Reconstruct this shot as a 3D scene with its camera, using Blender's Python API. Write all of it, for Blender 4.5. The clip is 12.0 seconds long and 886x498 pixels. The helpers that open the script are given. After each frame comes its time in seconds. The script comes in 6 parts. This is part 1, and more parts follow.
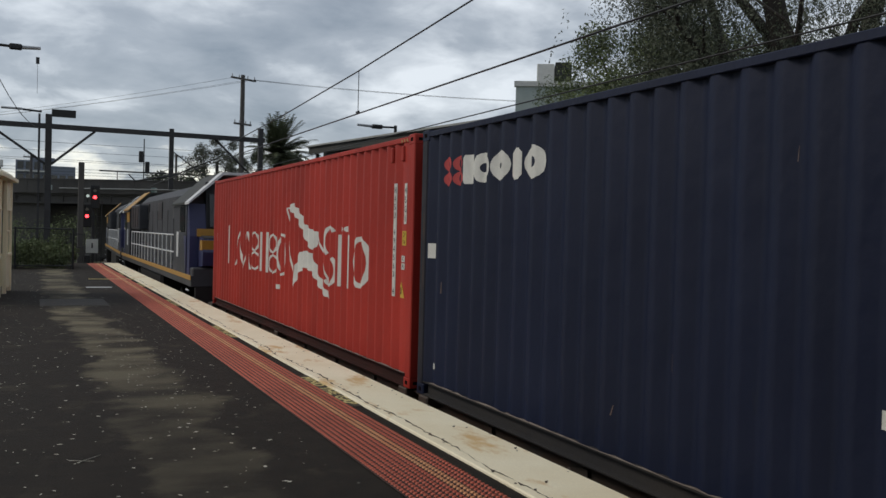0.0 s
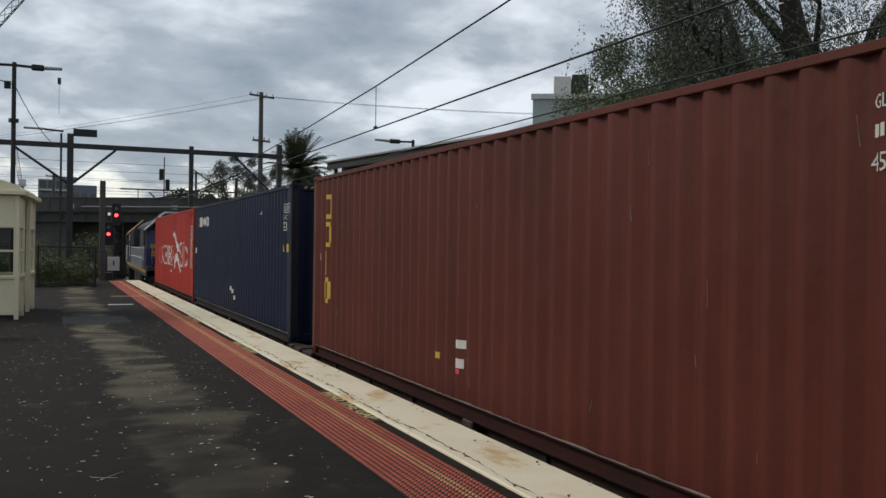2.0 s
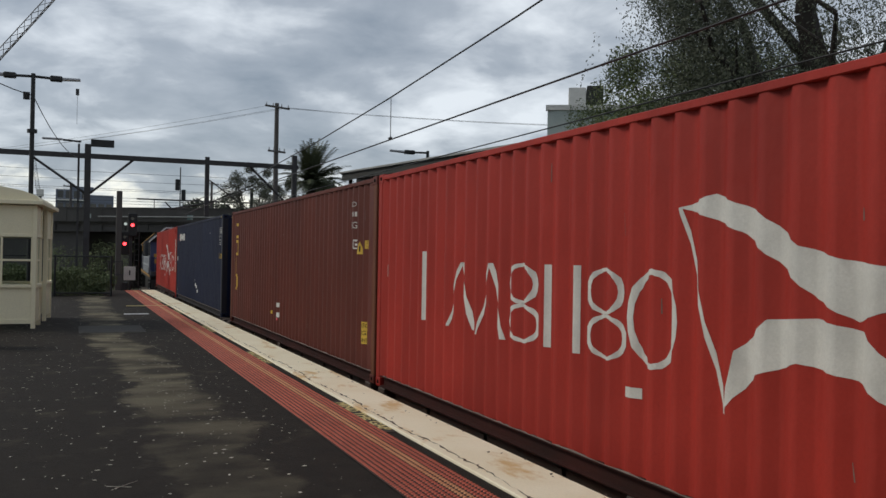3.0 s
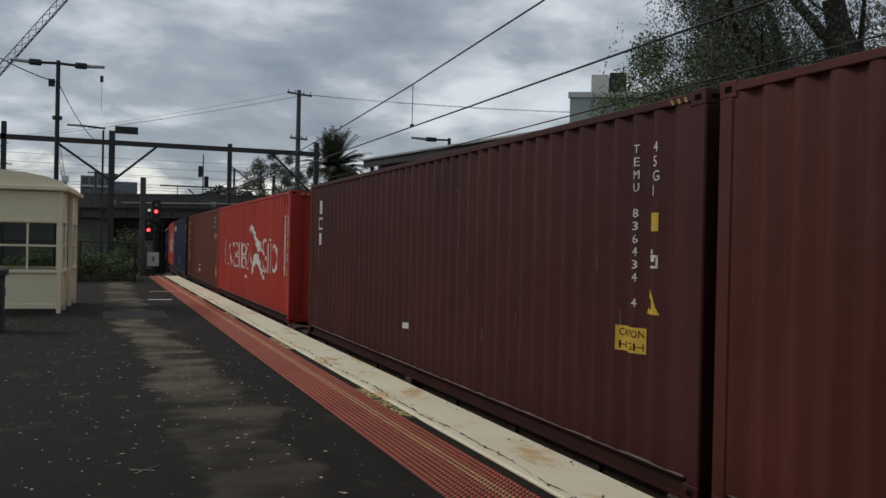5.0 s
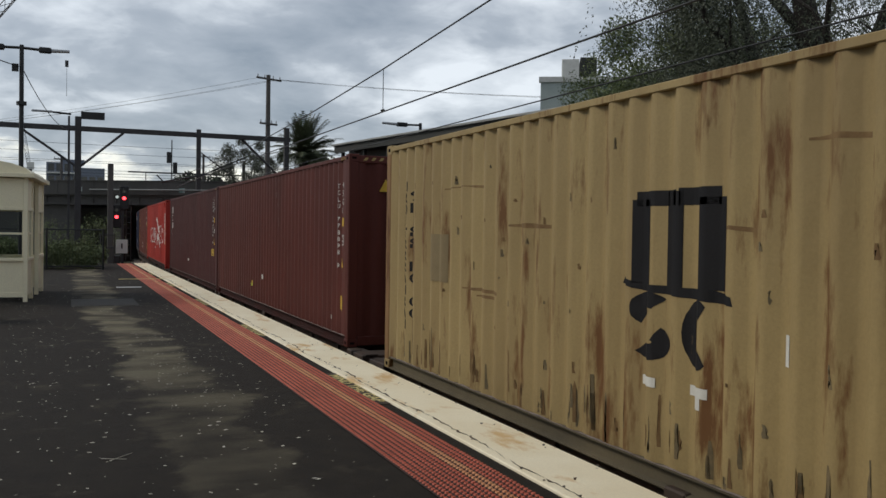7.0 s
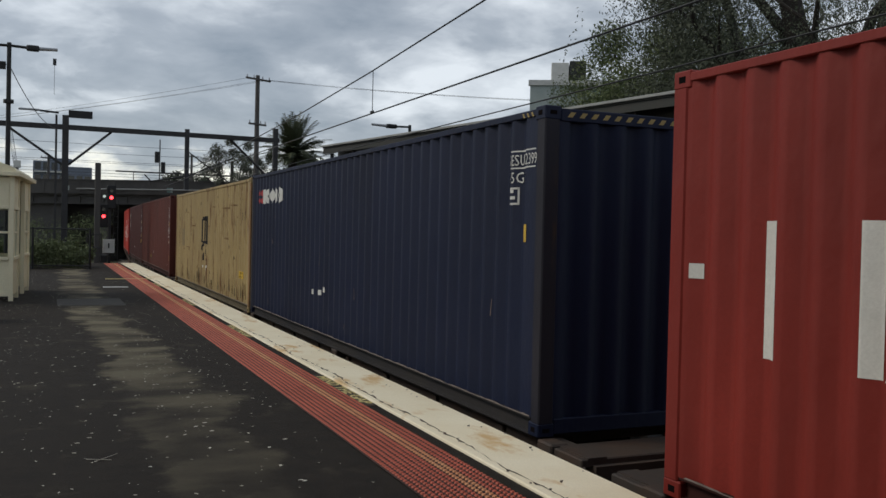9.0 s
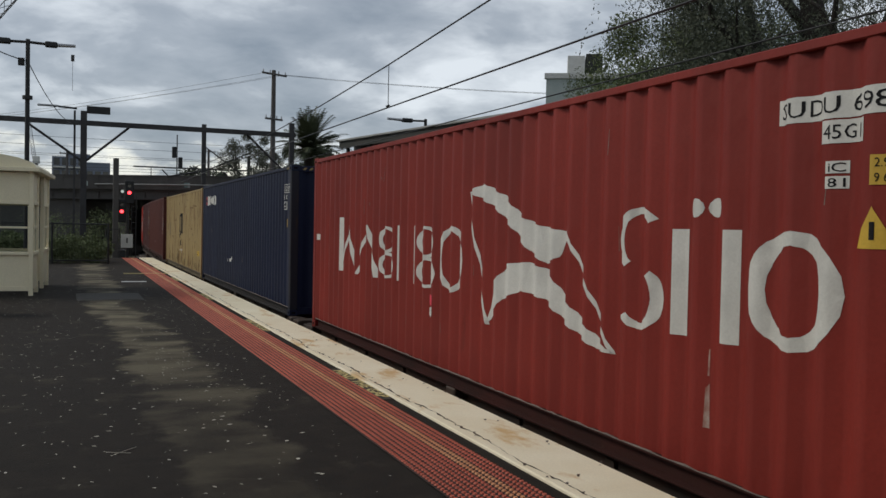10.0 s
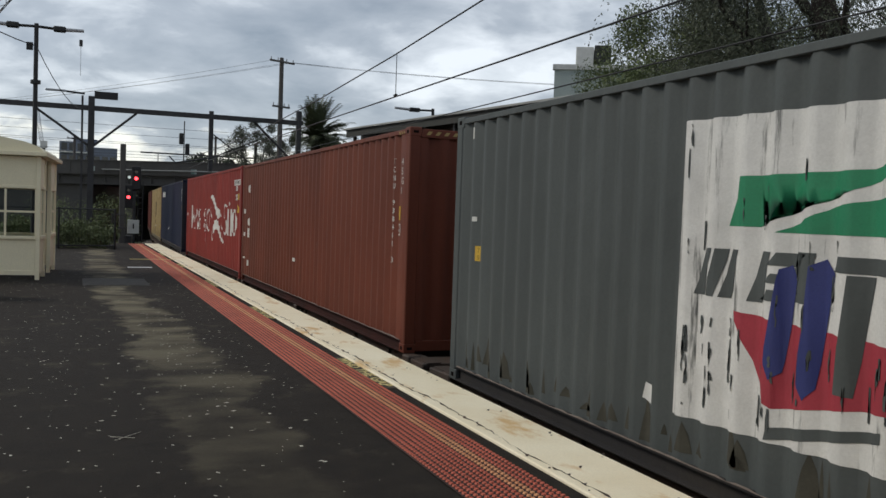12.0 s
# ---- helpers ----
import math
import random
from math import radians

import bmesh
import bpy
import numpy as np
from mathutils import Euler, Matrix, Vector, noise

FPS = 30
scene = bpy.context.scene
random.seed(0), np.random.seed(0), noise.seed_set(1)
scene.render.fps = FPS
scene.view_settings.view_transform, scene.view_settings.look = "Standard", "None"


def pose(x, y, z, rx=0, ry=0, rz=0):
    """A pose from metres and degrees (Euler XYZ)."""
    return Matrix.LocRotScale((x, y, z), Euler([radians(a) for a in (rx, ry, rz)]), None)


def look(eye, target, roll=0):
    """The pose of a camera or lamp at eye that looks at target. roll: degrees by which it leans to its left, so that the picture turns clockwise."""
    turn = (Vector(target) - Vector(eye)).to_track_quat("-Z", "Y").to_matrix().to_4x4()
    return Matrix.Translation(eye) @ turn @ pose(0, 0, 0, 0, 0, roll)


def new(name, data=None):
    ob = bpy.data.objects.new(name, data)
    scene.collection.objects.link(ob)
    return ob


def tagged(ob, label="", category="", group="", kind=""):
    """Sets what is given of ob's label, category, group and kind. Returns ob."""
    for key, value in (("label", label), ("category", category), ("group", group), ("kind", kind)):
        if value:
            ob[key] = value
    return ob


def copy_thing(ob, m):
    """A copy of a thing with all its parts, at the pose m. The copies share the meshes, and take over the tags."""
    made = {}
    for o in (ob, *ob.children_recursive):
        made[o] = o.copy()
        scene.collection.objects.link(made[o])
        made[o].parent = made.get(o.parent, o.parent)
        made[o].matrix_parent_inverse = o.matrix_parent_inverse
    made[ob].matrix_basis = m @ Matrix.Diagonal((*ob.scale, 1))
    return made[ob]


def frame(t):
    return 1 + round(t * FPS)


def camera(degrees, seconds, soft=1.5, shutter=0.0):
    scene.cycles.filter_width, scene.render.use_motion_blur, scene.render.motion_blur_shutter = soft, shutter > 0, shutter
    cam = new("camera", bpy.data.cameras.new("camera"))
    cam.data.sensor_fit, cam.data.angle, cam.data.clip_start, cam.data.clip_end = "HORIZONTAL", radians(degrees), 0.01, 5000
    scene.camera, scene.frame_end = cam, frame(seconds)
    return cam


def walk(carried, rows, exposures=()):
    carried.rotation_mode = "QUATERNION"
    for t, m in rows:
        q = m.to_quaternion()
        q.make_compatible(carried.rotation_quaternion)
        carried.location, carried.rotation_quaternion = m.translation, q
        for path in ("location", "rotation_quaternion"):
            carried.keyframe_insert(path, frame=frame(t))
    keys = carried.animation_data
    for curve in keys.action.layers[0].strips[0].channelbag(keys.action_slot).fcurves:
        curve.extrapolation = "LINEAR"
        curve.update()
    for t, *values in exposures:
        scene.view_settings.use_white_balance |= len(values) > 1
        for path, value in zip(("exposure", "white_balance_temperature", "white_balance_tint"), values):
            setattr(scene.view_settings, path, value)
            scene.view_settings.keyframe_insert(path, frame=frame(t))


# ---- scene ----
# The track runs along +y, the platform surface is z = 0; metres.
cam = camera(52.90, 12.0)
EYE = (0.0, 0.0, 1.63)
TURNS = [  # seconds, yaw, pitch, roll of a hand-held camera that stands still
    (0.0, -24.720, -0.936, -1.448), (0.5, -25.550, -0.454, -0.939), (1.0, -24.305, -0.725, -1.078), (1.5, -23.096, -0.804, -1.091),
    (2.0, -23.515, -0.081, -0.763), (2.5, -23.666, 0.678, -0.970), (3.0, -22.598, 0.600, -0.957), (3.5, -21.680, -0.012, -0.763),
    (5.5, -21.211, -0.330, -1.265), (6.0, -22.465, -0.688, -1.699), (6.5, -23.074, -1.152, -1.523), (7.0, -23.053, -1.149, -0.872),
    (7.5, -23.495, -1.151, -0.869), (9.5, -23.680, -0.970, -1.447), (10.0, -22.755, -1.407, -1.158), (10.5, -22.749, -2.136, -1.148),
    (11.0, -22.810, -2.760, -1.587), (11.5, -22.837, -2.629, -1.779), (12.0, -22.376, -2.056, -1.949)]
PATH = [(t, pose(*EYE, 90 + p, r, y)) for t, y, p, r in TURNS]
# the phone darkens and brightens its picture a little on the way
walk(cam, PATH, [(0.0, 0.0), (0.5, -0.04), (1.0, 0.2), (1.5, 0.12), (2.0, 0.06), (2.5, -0.02), (3.0, 0.0), (3.5, -0.36), (5.5, -0.2), (6.0, -0.14), (6.5, 0.1), (7.0, 0.06), (7.5, -0.08), (9.5, 0.0), (10.5, -0.12), (11.5, 0.12), (12.0, 0.18)])

# ---- light: overcast sky ----
world = bpy.data.worlds.new("overcast_sky")
scene.world = world
world.use_nodes = True
wn, wl = world.node_tree.nodes, world.node_tree.links
wn.clear()
SUN_EL, SUN_AZ = 40.0, 294.0     # the bright part of the clouds is on the platform side


def build_sky():
    out, bg = wn.new("ShaderNodeOutputWorld"), wn.new("ShaderNodeBackground")
    sky = wn.new("ShaderNodeTexSky")
    sky.sky_type, sky.sun_disc = "NISHITA", False
    sky.sun_elevation, sky.sun_rotation = radians(SUN_EL), radians(SUN_AZ)
    co, sep = wn.new("ShaderNodeTexCoord"), wn.new("ShaderNodeSeparateXYZ")
    wl.new(co.outputs["Generated"], sep.inputs[0])

    def m(op, a, b=0.0):
        n = wn.new("ShaderNodeMath")
        n.operation = op
        for i, v in enumerate((a, b)):
            if isinstance(v, (int, float)):
                n.inputs[i].default_value = v
            else:
                wl.new(v, n.inputs[i])
        return n.outputs[0]
    up = m("MAXIMUM", sep.outputs[2], 0.0)
    den = m("ADD", up, 0.26)
    comb = wn.new("ShaderNodeCombineXYZ")
    wl.new(m("DIVIDE", sep.outputs[0], den), comb.inputs[0])
    wl.new(m("DIVIDE", sep.outputs[1], den), comb.inputs[1])
    big, small = wn.new("ShaderNodeTexNoise"), wn.new("ShaderNodeTexNoise")
    for n, sc, de, ro, di in ((big, 1.5, 6, 0.5, 0.3), (small, 4.6, 6, 0.55, 0.3)):
        n.inputs["Scale"].default_value, n.inputs["Detail"].default_value = sc, de
        n.inputs["Roughness"].default_value, n.inputs["Distortion"].default_value = ro, di
        wl.new(comb.outputs[0], n.inputs["Vector"])
    mixv = m("ADD", m("MULTIPLY", big.outputs[0], 0.68), m("MULTIPLY", small.outputs[0], 0.32))
    ramp = wn.new("ShaderNodeValToRGB")
    e = ramp.color_ramp.elements
    e[0].position, e[0].color = 0.385, (0.205, 0.24, 0.285, 1)
    e[1].position, e[1].color = 0.62, (0.66, 0.70, 0.74, 1)
    x = e.new(0.50)
    x.color = (0.325, 0.36, 0.405, 1)
    wl.new(mixv, ramp.inputs[0])
    # a paler band of thin cloud above the horizon
    low = wn.new("ShaderNodeValToRGB")
    le = low.color_ramp.elements
    le[0].position, le[0].color = 0.036, (1, 1, 1, 1)
    le[1].position, le[1].color = 0.074, (0, 0, 0, 1)
    wl.new(m("ADD", up, m("MULTIPLY", m("SUBTRACT", small.outputs[0], 0.5), -0.16)), low.inputs[0])
    mx = wn.new("ShaderNodeMix")
    mx.data_type = "RGBA"
    wl.new(m("MULTIPLY", low.outputs[0], 0.9), mx.inputs[0])
    wl.new(ramp.outputs[0], mx.inputs[6])
    mx.inputs[7].default_value = (0.93, 0.91, 0.79, 1)
    # some blue sky behind the cloud
    both = wn.new("ShaderNodeMix")
    both.data_type = "RGBA"
    both.inputs[0].default_value = 0.985
    wl.new(sky.outputs[0], both.inputs[6])
    wl.new(mx.outputs[2], both.inputs[7])
    wl.new(both.outputs[2], bg.inputs[0])
    bg.inputs[1].default_value = 1.13
    wl.new(bg.outputs[0], out.inputs[0])


build_sky()
sun = new("sun", bpy.data.lights.new("sun", "SUN"))
sun.data.energy, sun.data.angle, sun.data.color = 1.35, radians(20), (1.0, 0.92, 0.79)
az = radians(SUN_AZ)
sun.matrix_world = look((math.sin(az) * 50, math.cos(az) * 50, 50 * math.tan(radians(SUN_EL))), (0, 0, 0))


# ---- materials ----
def material(name, base, rough=0.7, metal=0.0, second=None, scale=3.0, amount=0.5, grain=60.0, bump=0.15, stretch=(1, 1, 1),
             stain=None, stain_at=0.62, stain_scale=2.0, stain_stretch=(1, 1, 1), per_piece=0.0, spec=0.5, dents=0.0):
    mat = bpy.data.materials.new(name)
    mat.use_nodes = True
    n, l = mat.node_tree.nodes, mat.node_tree.links
    b = n["Principled BSDF"]
    b.inputs["Roughness"].default_value, b.inputs["Metallic"].default_value = rough, metal
    b.inputs["Specular IOR Level"].default_value = spec
    co = n.new("ShaderNodeTexCoord")

    def noise_tex(sc, st, detail=6.0, ro=0.6):
        mp, t = n.new("ShaderNodeMapping"), n.new("ShaderNodeTexNoise")
        mp.inputs["Scale"].default_value = st
        t.inputs["Scale"].default_value, t.inputs["Detail"].default_value, t.inputs["Roughness"].default_value = sc, detail, ro
        l.new(co.outputs["Object"], mp.inputs[0])
        l.new(mp.outputs[0], t.inputs["Vector"])
        return t.outputs[0]

    def mix(fac, a, c):
        x = n.new("ShaderNodeMix")
        x.data_type = "RGBA"
        for i, v in ((0, fac), (6, a), (7, c)):
            if isinstance(v, (tuple, list)):
                x.inputs[i].default_value = (*v[:3], 1)
            elif isinstance(v, (int, float)):
                x.inputs[i].default_value = v
            else:
                l.new(v, x.inputs[i])
        return x.outputs[2]

    def ramp(v, a, c):
        r = n.new("ShaderNodeMapRange")
        r.inputs[1].default_value, r.inputs[2].default_value = a, c
        l.new(v, r.inputs[0])
        return r.outputs[0]
    second = second or tuple(v * 0.6 for v in base)
    big, fine = noise_tex(scale, stretch), noise_tex(grain, (1, 1, 1), 3.0)
    k = n.new("ShaderNodeMath")
    k.operation, k.inputs[1].default_value = "MULTIPLY", amount
    l.new(ramp(big, 0.35, 0.7), k.inputs[0])
    col = mix(k.outputs[0], base, second)
    g = n.new("ShaderNodeMath")
    g.operation, g.inputs[1].default_value = "MULTIPLY", 0.35
    l.new(ramp(fine, 0.3, 0.75), g.inputs[0])
    col = mix(g.outputs[0], col, tuple(v * 0.6 for v in base))
    if stain:
        st = ramp(noise_tex(stain_scale, stain_stretch, 8.0, 0.65), stain_at, stain_at + 0.1)
        col = mix(st, col, stain)
    if per_piece:
        oi, pp = n.new("ShaderNodeObjectInfo"), n.new("ShaderNodeMath")
        pp.operation, pp.inputs[1].default_value = "MULTIPLY", per_piece
        l.new(oi.outputs["Random"], pp.inputs[0])
        col = mix(pp.outputs[0], col, tuple(v * 0.45 for v in base))
    l.new(col, b.inputs["Base Color"])
    if bump:
        bu = n.new("ShaderNodeBump")
        bu.inputs["Strength"].default_value, bu.inputs["Distance"].default_value = bump, 0.01
        l.new(fine, bu.inputs["Height"])
        l.new(bu.outputs[0], b.inputs["Normal"])
        if dents:
            du = n.new("ShaderNodeBump")
            du.inputs["Strength"].default_value, du.inputs["Distance"].default_value = dents, 0.06
            l.new(noise_tex(1.7, (1, 1, 0.6), 4.0), du.inputs["Height"])
            l.new(du.outputs[0], bu.inputs["Normal"])
    return mat


def glow(name, colour, strength):
    mat = bpy.data.materials.new(name)
    mat.use_nodes = True
    b = mat.node_tree.nodes["Principled BSDF"]
    b.inputs["Base Color"].default_value = (*[c * 0.5 for c in colour], 1)
    b.inputs["Emission Color"].default_value, b.inputs["Emission Strength"].default_value = (*colour, 1), strength
    return mat


def paint(name, base, rust=0.66, fade=None, rust_col=(0.09, 0.045, 0.025)):
    return material(name, base, 0.6, 0.0, fade or tuple(v * 0.55 for v in base), 1.3, 0.85, 45, 0.08, (1, 1, 0.22),
                    rust_col, rust, 1.6, (2.2, 2.2, 0.45), spec=0.26, dents=0.45)


RED_A = paint("bright_red_paint", (0.4, 0.032, 0.021), 0.68, None, (0.2, 0.02, 0.014))
RED_B = paint("brick_red_paint", (0.245, 0.026, 0.018), 0.64, None, (0.13, 0.018, 0.012))
BLUE = paint("navy_paint", (0.0052, 0.0108, 0.037), 0.66, None, (0.01, 0.014, 0.024))
BROWN_A = paint("red_brown_paint", (0.116, 0.025, 0.0155), 0.63, None, (0.065, 0.016, 0.011))
BROWN_B = paint("dark_maroon_paint", (0.062, 0.013, 0.012), 0.64, None, (0.035, 0.01, 0.008))
BROWN_C = paint("maroon_paint", (0.096, 0.021, 0.0145), 0.64, None, (0.06, 0.014, 0.01))
BROWN_D = paint("rust_brown_paint", (0.15, 0.038, 0.02), 0.62, None, (0.085, 0.024, 0.012))
CREAM = paint("tan_cream_paint", (0.35, 0.262, 0.118), 0.54, (0.235, 0.165, 0.075), (0.13, 0.06, 0.02))
GREY = paint("slate_grey_paint", (0.088, 0.1, 0.1), 0.66, (0.058, 0.066, 0.066), (0.04, 0.034, 0.028))
DUST = material("road_dust", (0.2, 0.165, 0.14), 0.95, 0, (0.09, 0.07, 0.06), 5, 1.0)
HOLE = material("shadowed_casting_hollow", (0.008, 0.006, 0.006), 0.95, spec=0.05)
# bottom rail paints: grime, and the shade below the lip put into the colour
GRIME_SHADE_DARK = material("grimy_shaded_black_paint", (0.028, 0.028, 0.031), 0.8, 0, (0.045, 0.04, 0.036), 2.0, 0.9, 40, 0.2, (1, 0.5, 1), spec=0.2)
GRIME_SHADE_TAN = material("grimy_shaded_tan_paint", (0.15, 0.125, 0.08), 0.8, 0, (0.085, 0.075, 0.055), 2.0, 0.9, 40, 0.2, (1, 0.5, 1), spec=0.2)
GRIME_SHADE = material("grimy_shaded_red_brown_paint", (0.05, 0.014, 0.011), 0.8, 0.0, (0.022, 0.011, 0.009), 2.0, 0.9, 40, 0.2, (1, 0.6, 1), (0.07, 0.045, 0.03), 0.62, 2.5, spec=0.2)
WHITE_DECAL = material("worn_white_lettering_paint", (0.66, 0.66, 0.62), 0.6, stain=(0.2, 0.17, 0.15), stain_at=0.68, stain_scale=5, stain_stretch=(1, 1, .3))
CHIPPED = material("chipped_white_panel_paint", (0.68, 0.68, 0.66), 0.6, stain=(0.075, 0.08, 0.078), stain_at=0.575, stain_scale=3.2, stain_stretch=(1, 3.0, .3))
YELLOW_DECAL = material("yellow_lettering_paint", (0.62, 0.4, 0.04), 0.6)
HAZARD = material("dull_yellow_stripe_paint", (0.34, 0.25, 0.09), 0.7)
BLACK_DECAL = material("black_lettering_paint", (0.016, 0.016, 0.018), 0.7, spec=0.15, stain=(0.35, 0.26, 0.13), stain_at=0.68, stain_scale=5, stain_stretch=(1, 1, .3))
RED_DECAL = material("red_logo_paint", (0.45, 0.04, 0.04), 0.6)
GREEN_DECAL = material("green_logo_paint", (0.01, 0.22, 0.1), 0.6, stain=(0.07, 0.08, 0.08), stain_at=0.88, stain_scale=2.2, stain_stretch=(1, 2.2, .35))
CRIMSON_DECAL = material("crimson_logo_paint", (0.36, 0.03, 0.05), 0.6, stain=(0.07, 0.08, 0.08), stain_at=0.68, stain_scale=2.2, stain_stretch=(1, 2.2, .35))
NAVY_DECAL = material("navy_streak_paint", (0.02, 0.03, 0.16), 0.6)
PINK = material("pink_sticker", (0.75, 0.06, 0.1), 0.5)
LIME = material("lime_sticker", (0.6, 0.7, 0.06), 0.5)
STEEL = material("dirty_wagon_steel", (0.05, 0.042, 0.037), 0.75, 0.3, (0.09, 0.05, 0.03), 2.5, 0.8)
IRON = material("dark_wheel_iron", (0.03, 0.028, 0.027), 0.6, 0.6)
RAIL = material("rusty_rail_steel", (0.12, 0.07, 0.045), 0.5, 0.7)
ASPHALT = material("dark_bitumen", (0.0245, 0.0198, 0.0152), 0.88, 0, (0.0135, 0.011, 0.009), 5.0, 0.9, 110, 0.9,
                   stain=(0.045, 0.038, 0.027), stain_at=0.57, stain_scale=1.6, spec=0.2)
WORN = material("worn_concrete_patch", (0.05, 0.047, 0.04), 0.9, 0, (0.05, 0.047, 0.042), 0.9, 0.9, 140, 0.5, stain=(0.035, 0.034, 0.03), stain_at=0.55, stain_scale=1.1)
COPING = material("worn_cream_edge_paint", (0.88, 0.81, 0.62), 0.75, 0, (0.74, 0.63, 0.42), 1.2, 0.7, 90, 0.25, stain=(0.6, 0.41, 0.2), stain_at=0.555, stain_scale=1.5, stain_stretch=(1.5, 0.7, 1))
COPING_SIDE = material("platform_wall_concrete", (0.1, 0.095, 0.085), 0.9)
# tile ground between the domes, much darker than the domes themselves
TACTILE_BASE = material("dark_terracotta_tile", (0.04, 0.015, 0.011), 0.85, 0, (0.03, 0.014, 0.011), 2.5, 0.8, 80, 0.2, per_piece=0.5)
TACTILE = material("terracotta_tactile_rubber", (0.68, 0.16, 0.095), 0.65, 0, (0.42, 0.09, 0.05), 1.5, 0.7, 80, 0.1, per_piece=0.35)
TACTILE_YELLOW = material("ochre_tactile_rubber", (0.7, 0.35, 0.17), 0.65, 0, (0.6, 0.2, 0.09), 2.0, 0.7)
BALLAST = material("ballast_stone", (0.12, 0.105, 0.09), 0.95, 0, (0.06, 0.05, 0.045), 14, 1.0, 30, 0.9)
SOIL = material("trackside_soil_and_grass", (0.06, 0.06, 0.035), 0.95, 0, (0.04, 0.055, 0.025), 0.4, 1.0, 20, 0.6)
CONCRETE = material("weathered_bridge_concrete", (0.085, 0.08, 0.075), 0.9, 0, (0.045, 0.042, 0.04), 0.6, 0.9, 20, 0.4, (1, 1, 0.4))
GIRDER = material("dark_girder_steel", (0.075, 0.071, 0.068), 0.7, 0.2)
GALV = material("weathered_gantry_steel", (0.055, 0.055, 0.058), 0.6, 0.5, (0.03, 0.028, 0.028), 3, 0.8)
DARK = material("dark_painted_steel", (0.02, 0.021, 0.023), 0.5, 0.4)
WIRE = material("copper_wire", (0.03, 0.03, 0.03), 0.5, 0.5)
WOOD = material("weathered_pole_timber", (0.085, 0.083, 0.085), 0.9, 0, (0.07, 0.055, 0.045), 3, 0.8, 30, 0.4, (1, 1, 0.1))
SHELTER = material("cream_painted_boards", (0.82, 0.74, 0.52), 0.55, 0, (0.74, 0.66, 0.45), 1.2, 0.6, 40, 0.1, stain=(0.4, 0.33, 0.2), stain_at=0.7, stain_scale=2.5, stain_stretch=(1, 1, .3))
LAMP_GREY = material("grey_lamp_housing", (0.35, 0.36, 0.38), 0.5, 0.3)
LEAF_DARK = material("dark_peppercorn_leaf", (0.075, 0.088, 0.055), 0.75, 0, (0.04, 0.05, 0.032), 0.7, 0.9, 8, 0)
LEAF_GUM = material("grey_gum_leaf", (0.1, 0.11, 0.08), 0.7, 0, (0.055, 0.06, 0.045), 0.7, 0.9, 8, 0)
LEAF_OLIVE = material("olive_shrub_leaf", (0.12, 0.15, 0.055), 0.7, 0, (0.06, 0.085, 0.03), 0.9, 0.9, 8, 0)
LEAF_PALM = material("palm_frond", (0.08, 0.095, 0.05), 0.6, 0, (0.045, 0.055, 0.03), 2, 0.8, 8, 0)
BARK = material("rough_bark", (0.03, 0.025, 0.021), 0.95, 0, (0.03, 0.024, 0.02), 4, 0.9, 25, 0.6, (1, 1, .3))
LITTER = material("dry_leaf_litter", (0.72, 0.69, 0.6), 0.8, 0, (0.16, 0.13, 0.08), 2.5, 1.0)
BRICK_DARK = material("dark_bluestone", (0.03, 0.031, 0.034), 0.85, 0, (0.05, 0.05, 0.052), 4, 0.8, 40, 0.4)
LOCO_GREY = material("loco_grey_paint", (0.06, 0.062, 0.07), 0.6, 0, (0.03, 0.031, 0.035), 1.5, 0.8, spec=0.2)
LOCO_BLUE = material("loco_navy_paint", (0.025, 0.03, 0.1), 0.45)
LOCO_YELLOW = material("loco_yellow_paint", (0.42, 0.22, 0.03), 0.5)
LOCO_WHITE = material("loco_white_paint", (0.62, 0.63, 0.64), 0.5)
PALE_WALL = material("graffitied_pale_render", (0.42, 0.47, 0.45), 0.85, 0, (0.27, 0.32, 0.31), 0.5, 0.9, 12, 0.1, stain=(0.12, 0.2, 0.19), stain_at=0.56, stain_scale=0.6)
FAR_BLUE = material("far_cladding", (0.15, 0.175, 0.225), 0.7)
FAR_WHITE = material("far_white_concrete", (0.6, 0.6, 0.58), 0.8)
ROOF_TIN = material("corrugated_roof_tin", (0.022, 0.026, 0.023), 0.7, 0.1, (0.035, 0.03, 0.026), 0.8, 0.8)
PALE_TIN = material("pale_roof_sheet", (0.3, 0.31, 0.3), 0.6, 0.2, (0.18, 0.18, 0.17), 0.8, 0.8)
GLASS = bpy.data.materials.new("dark_window_glass")
GLASS.use_nodes = True
gb = GLASS.node_tree.nodes["Principled BSDF"]
gb.inputs["Base Color"].default_value, gb.inputs["Roughness"].default_value = (0.02, 0.024, 0.026, 1), 0.08
CLEAR = bpy.data.materials.new("shelter_window_glass")
CLEAR.use_nodes = True
cb = CLEAR.node_tree.nodes["Principled BSDF"]
cb.inputs["Base Color"].default_value, cb.inputs["Roughness"].default_value = (0.75, 0.8, 0.78, 1), 0.05
cb.inputs["Transmission Weight"].default_value, cb.inputs["IOR"].default_value = 1.0, 1.05
RED_LIGHT, GREEN_LIGHT, WHITE_LIGHT = glow("red_signal_glow", (1, 0.04, 0.05), 6), glow("green_signal_glow", (0.4, 1, 0.6), 2), glow("pale_signal_glow", (0.7, 0.8, 0.75), 0.5)


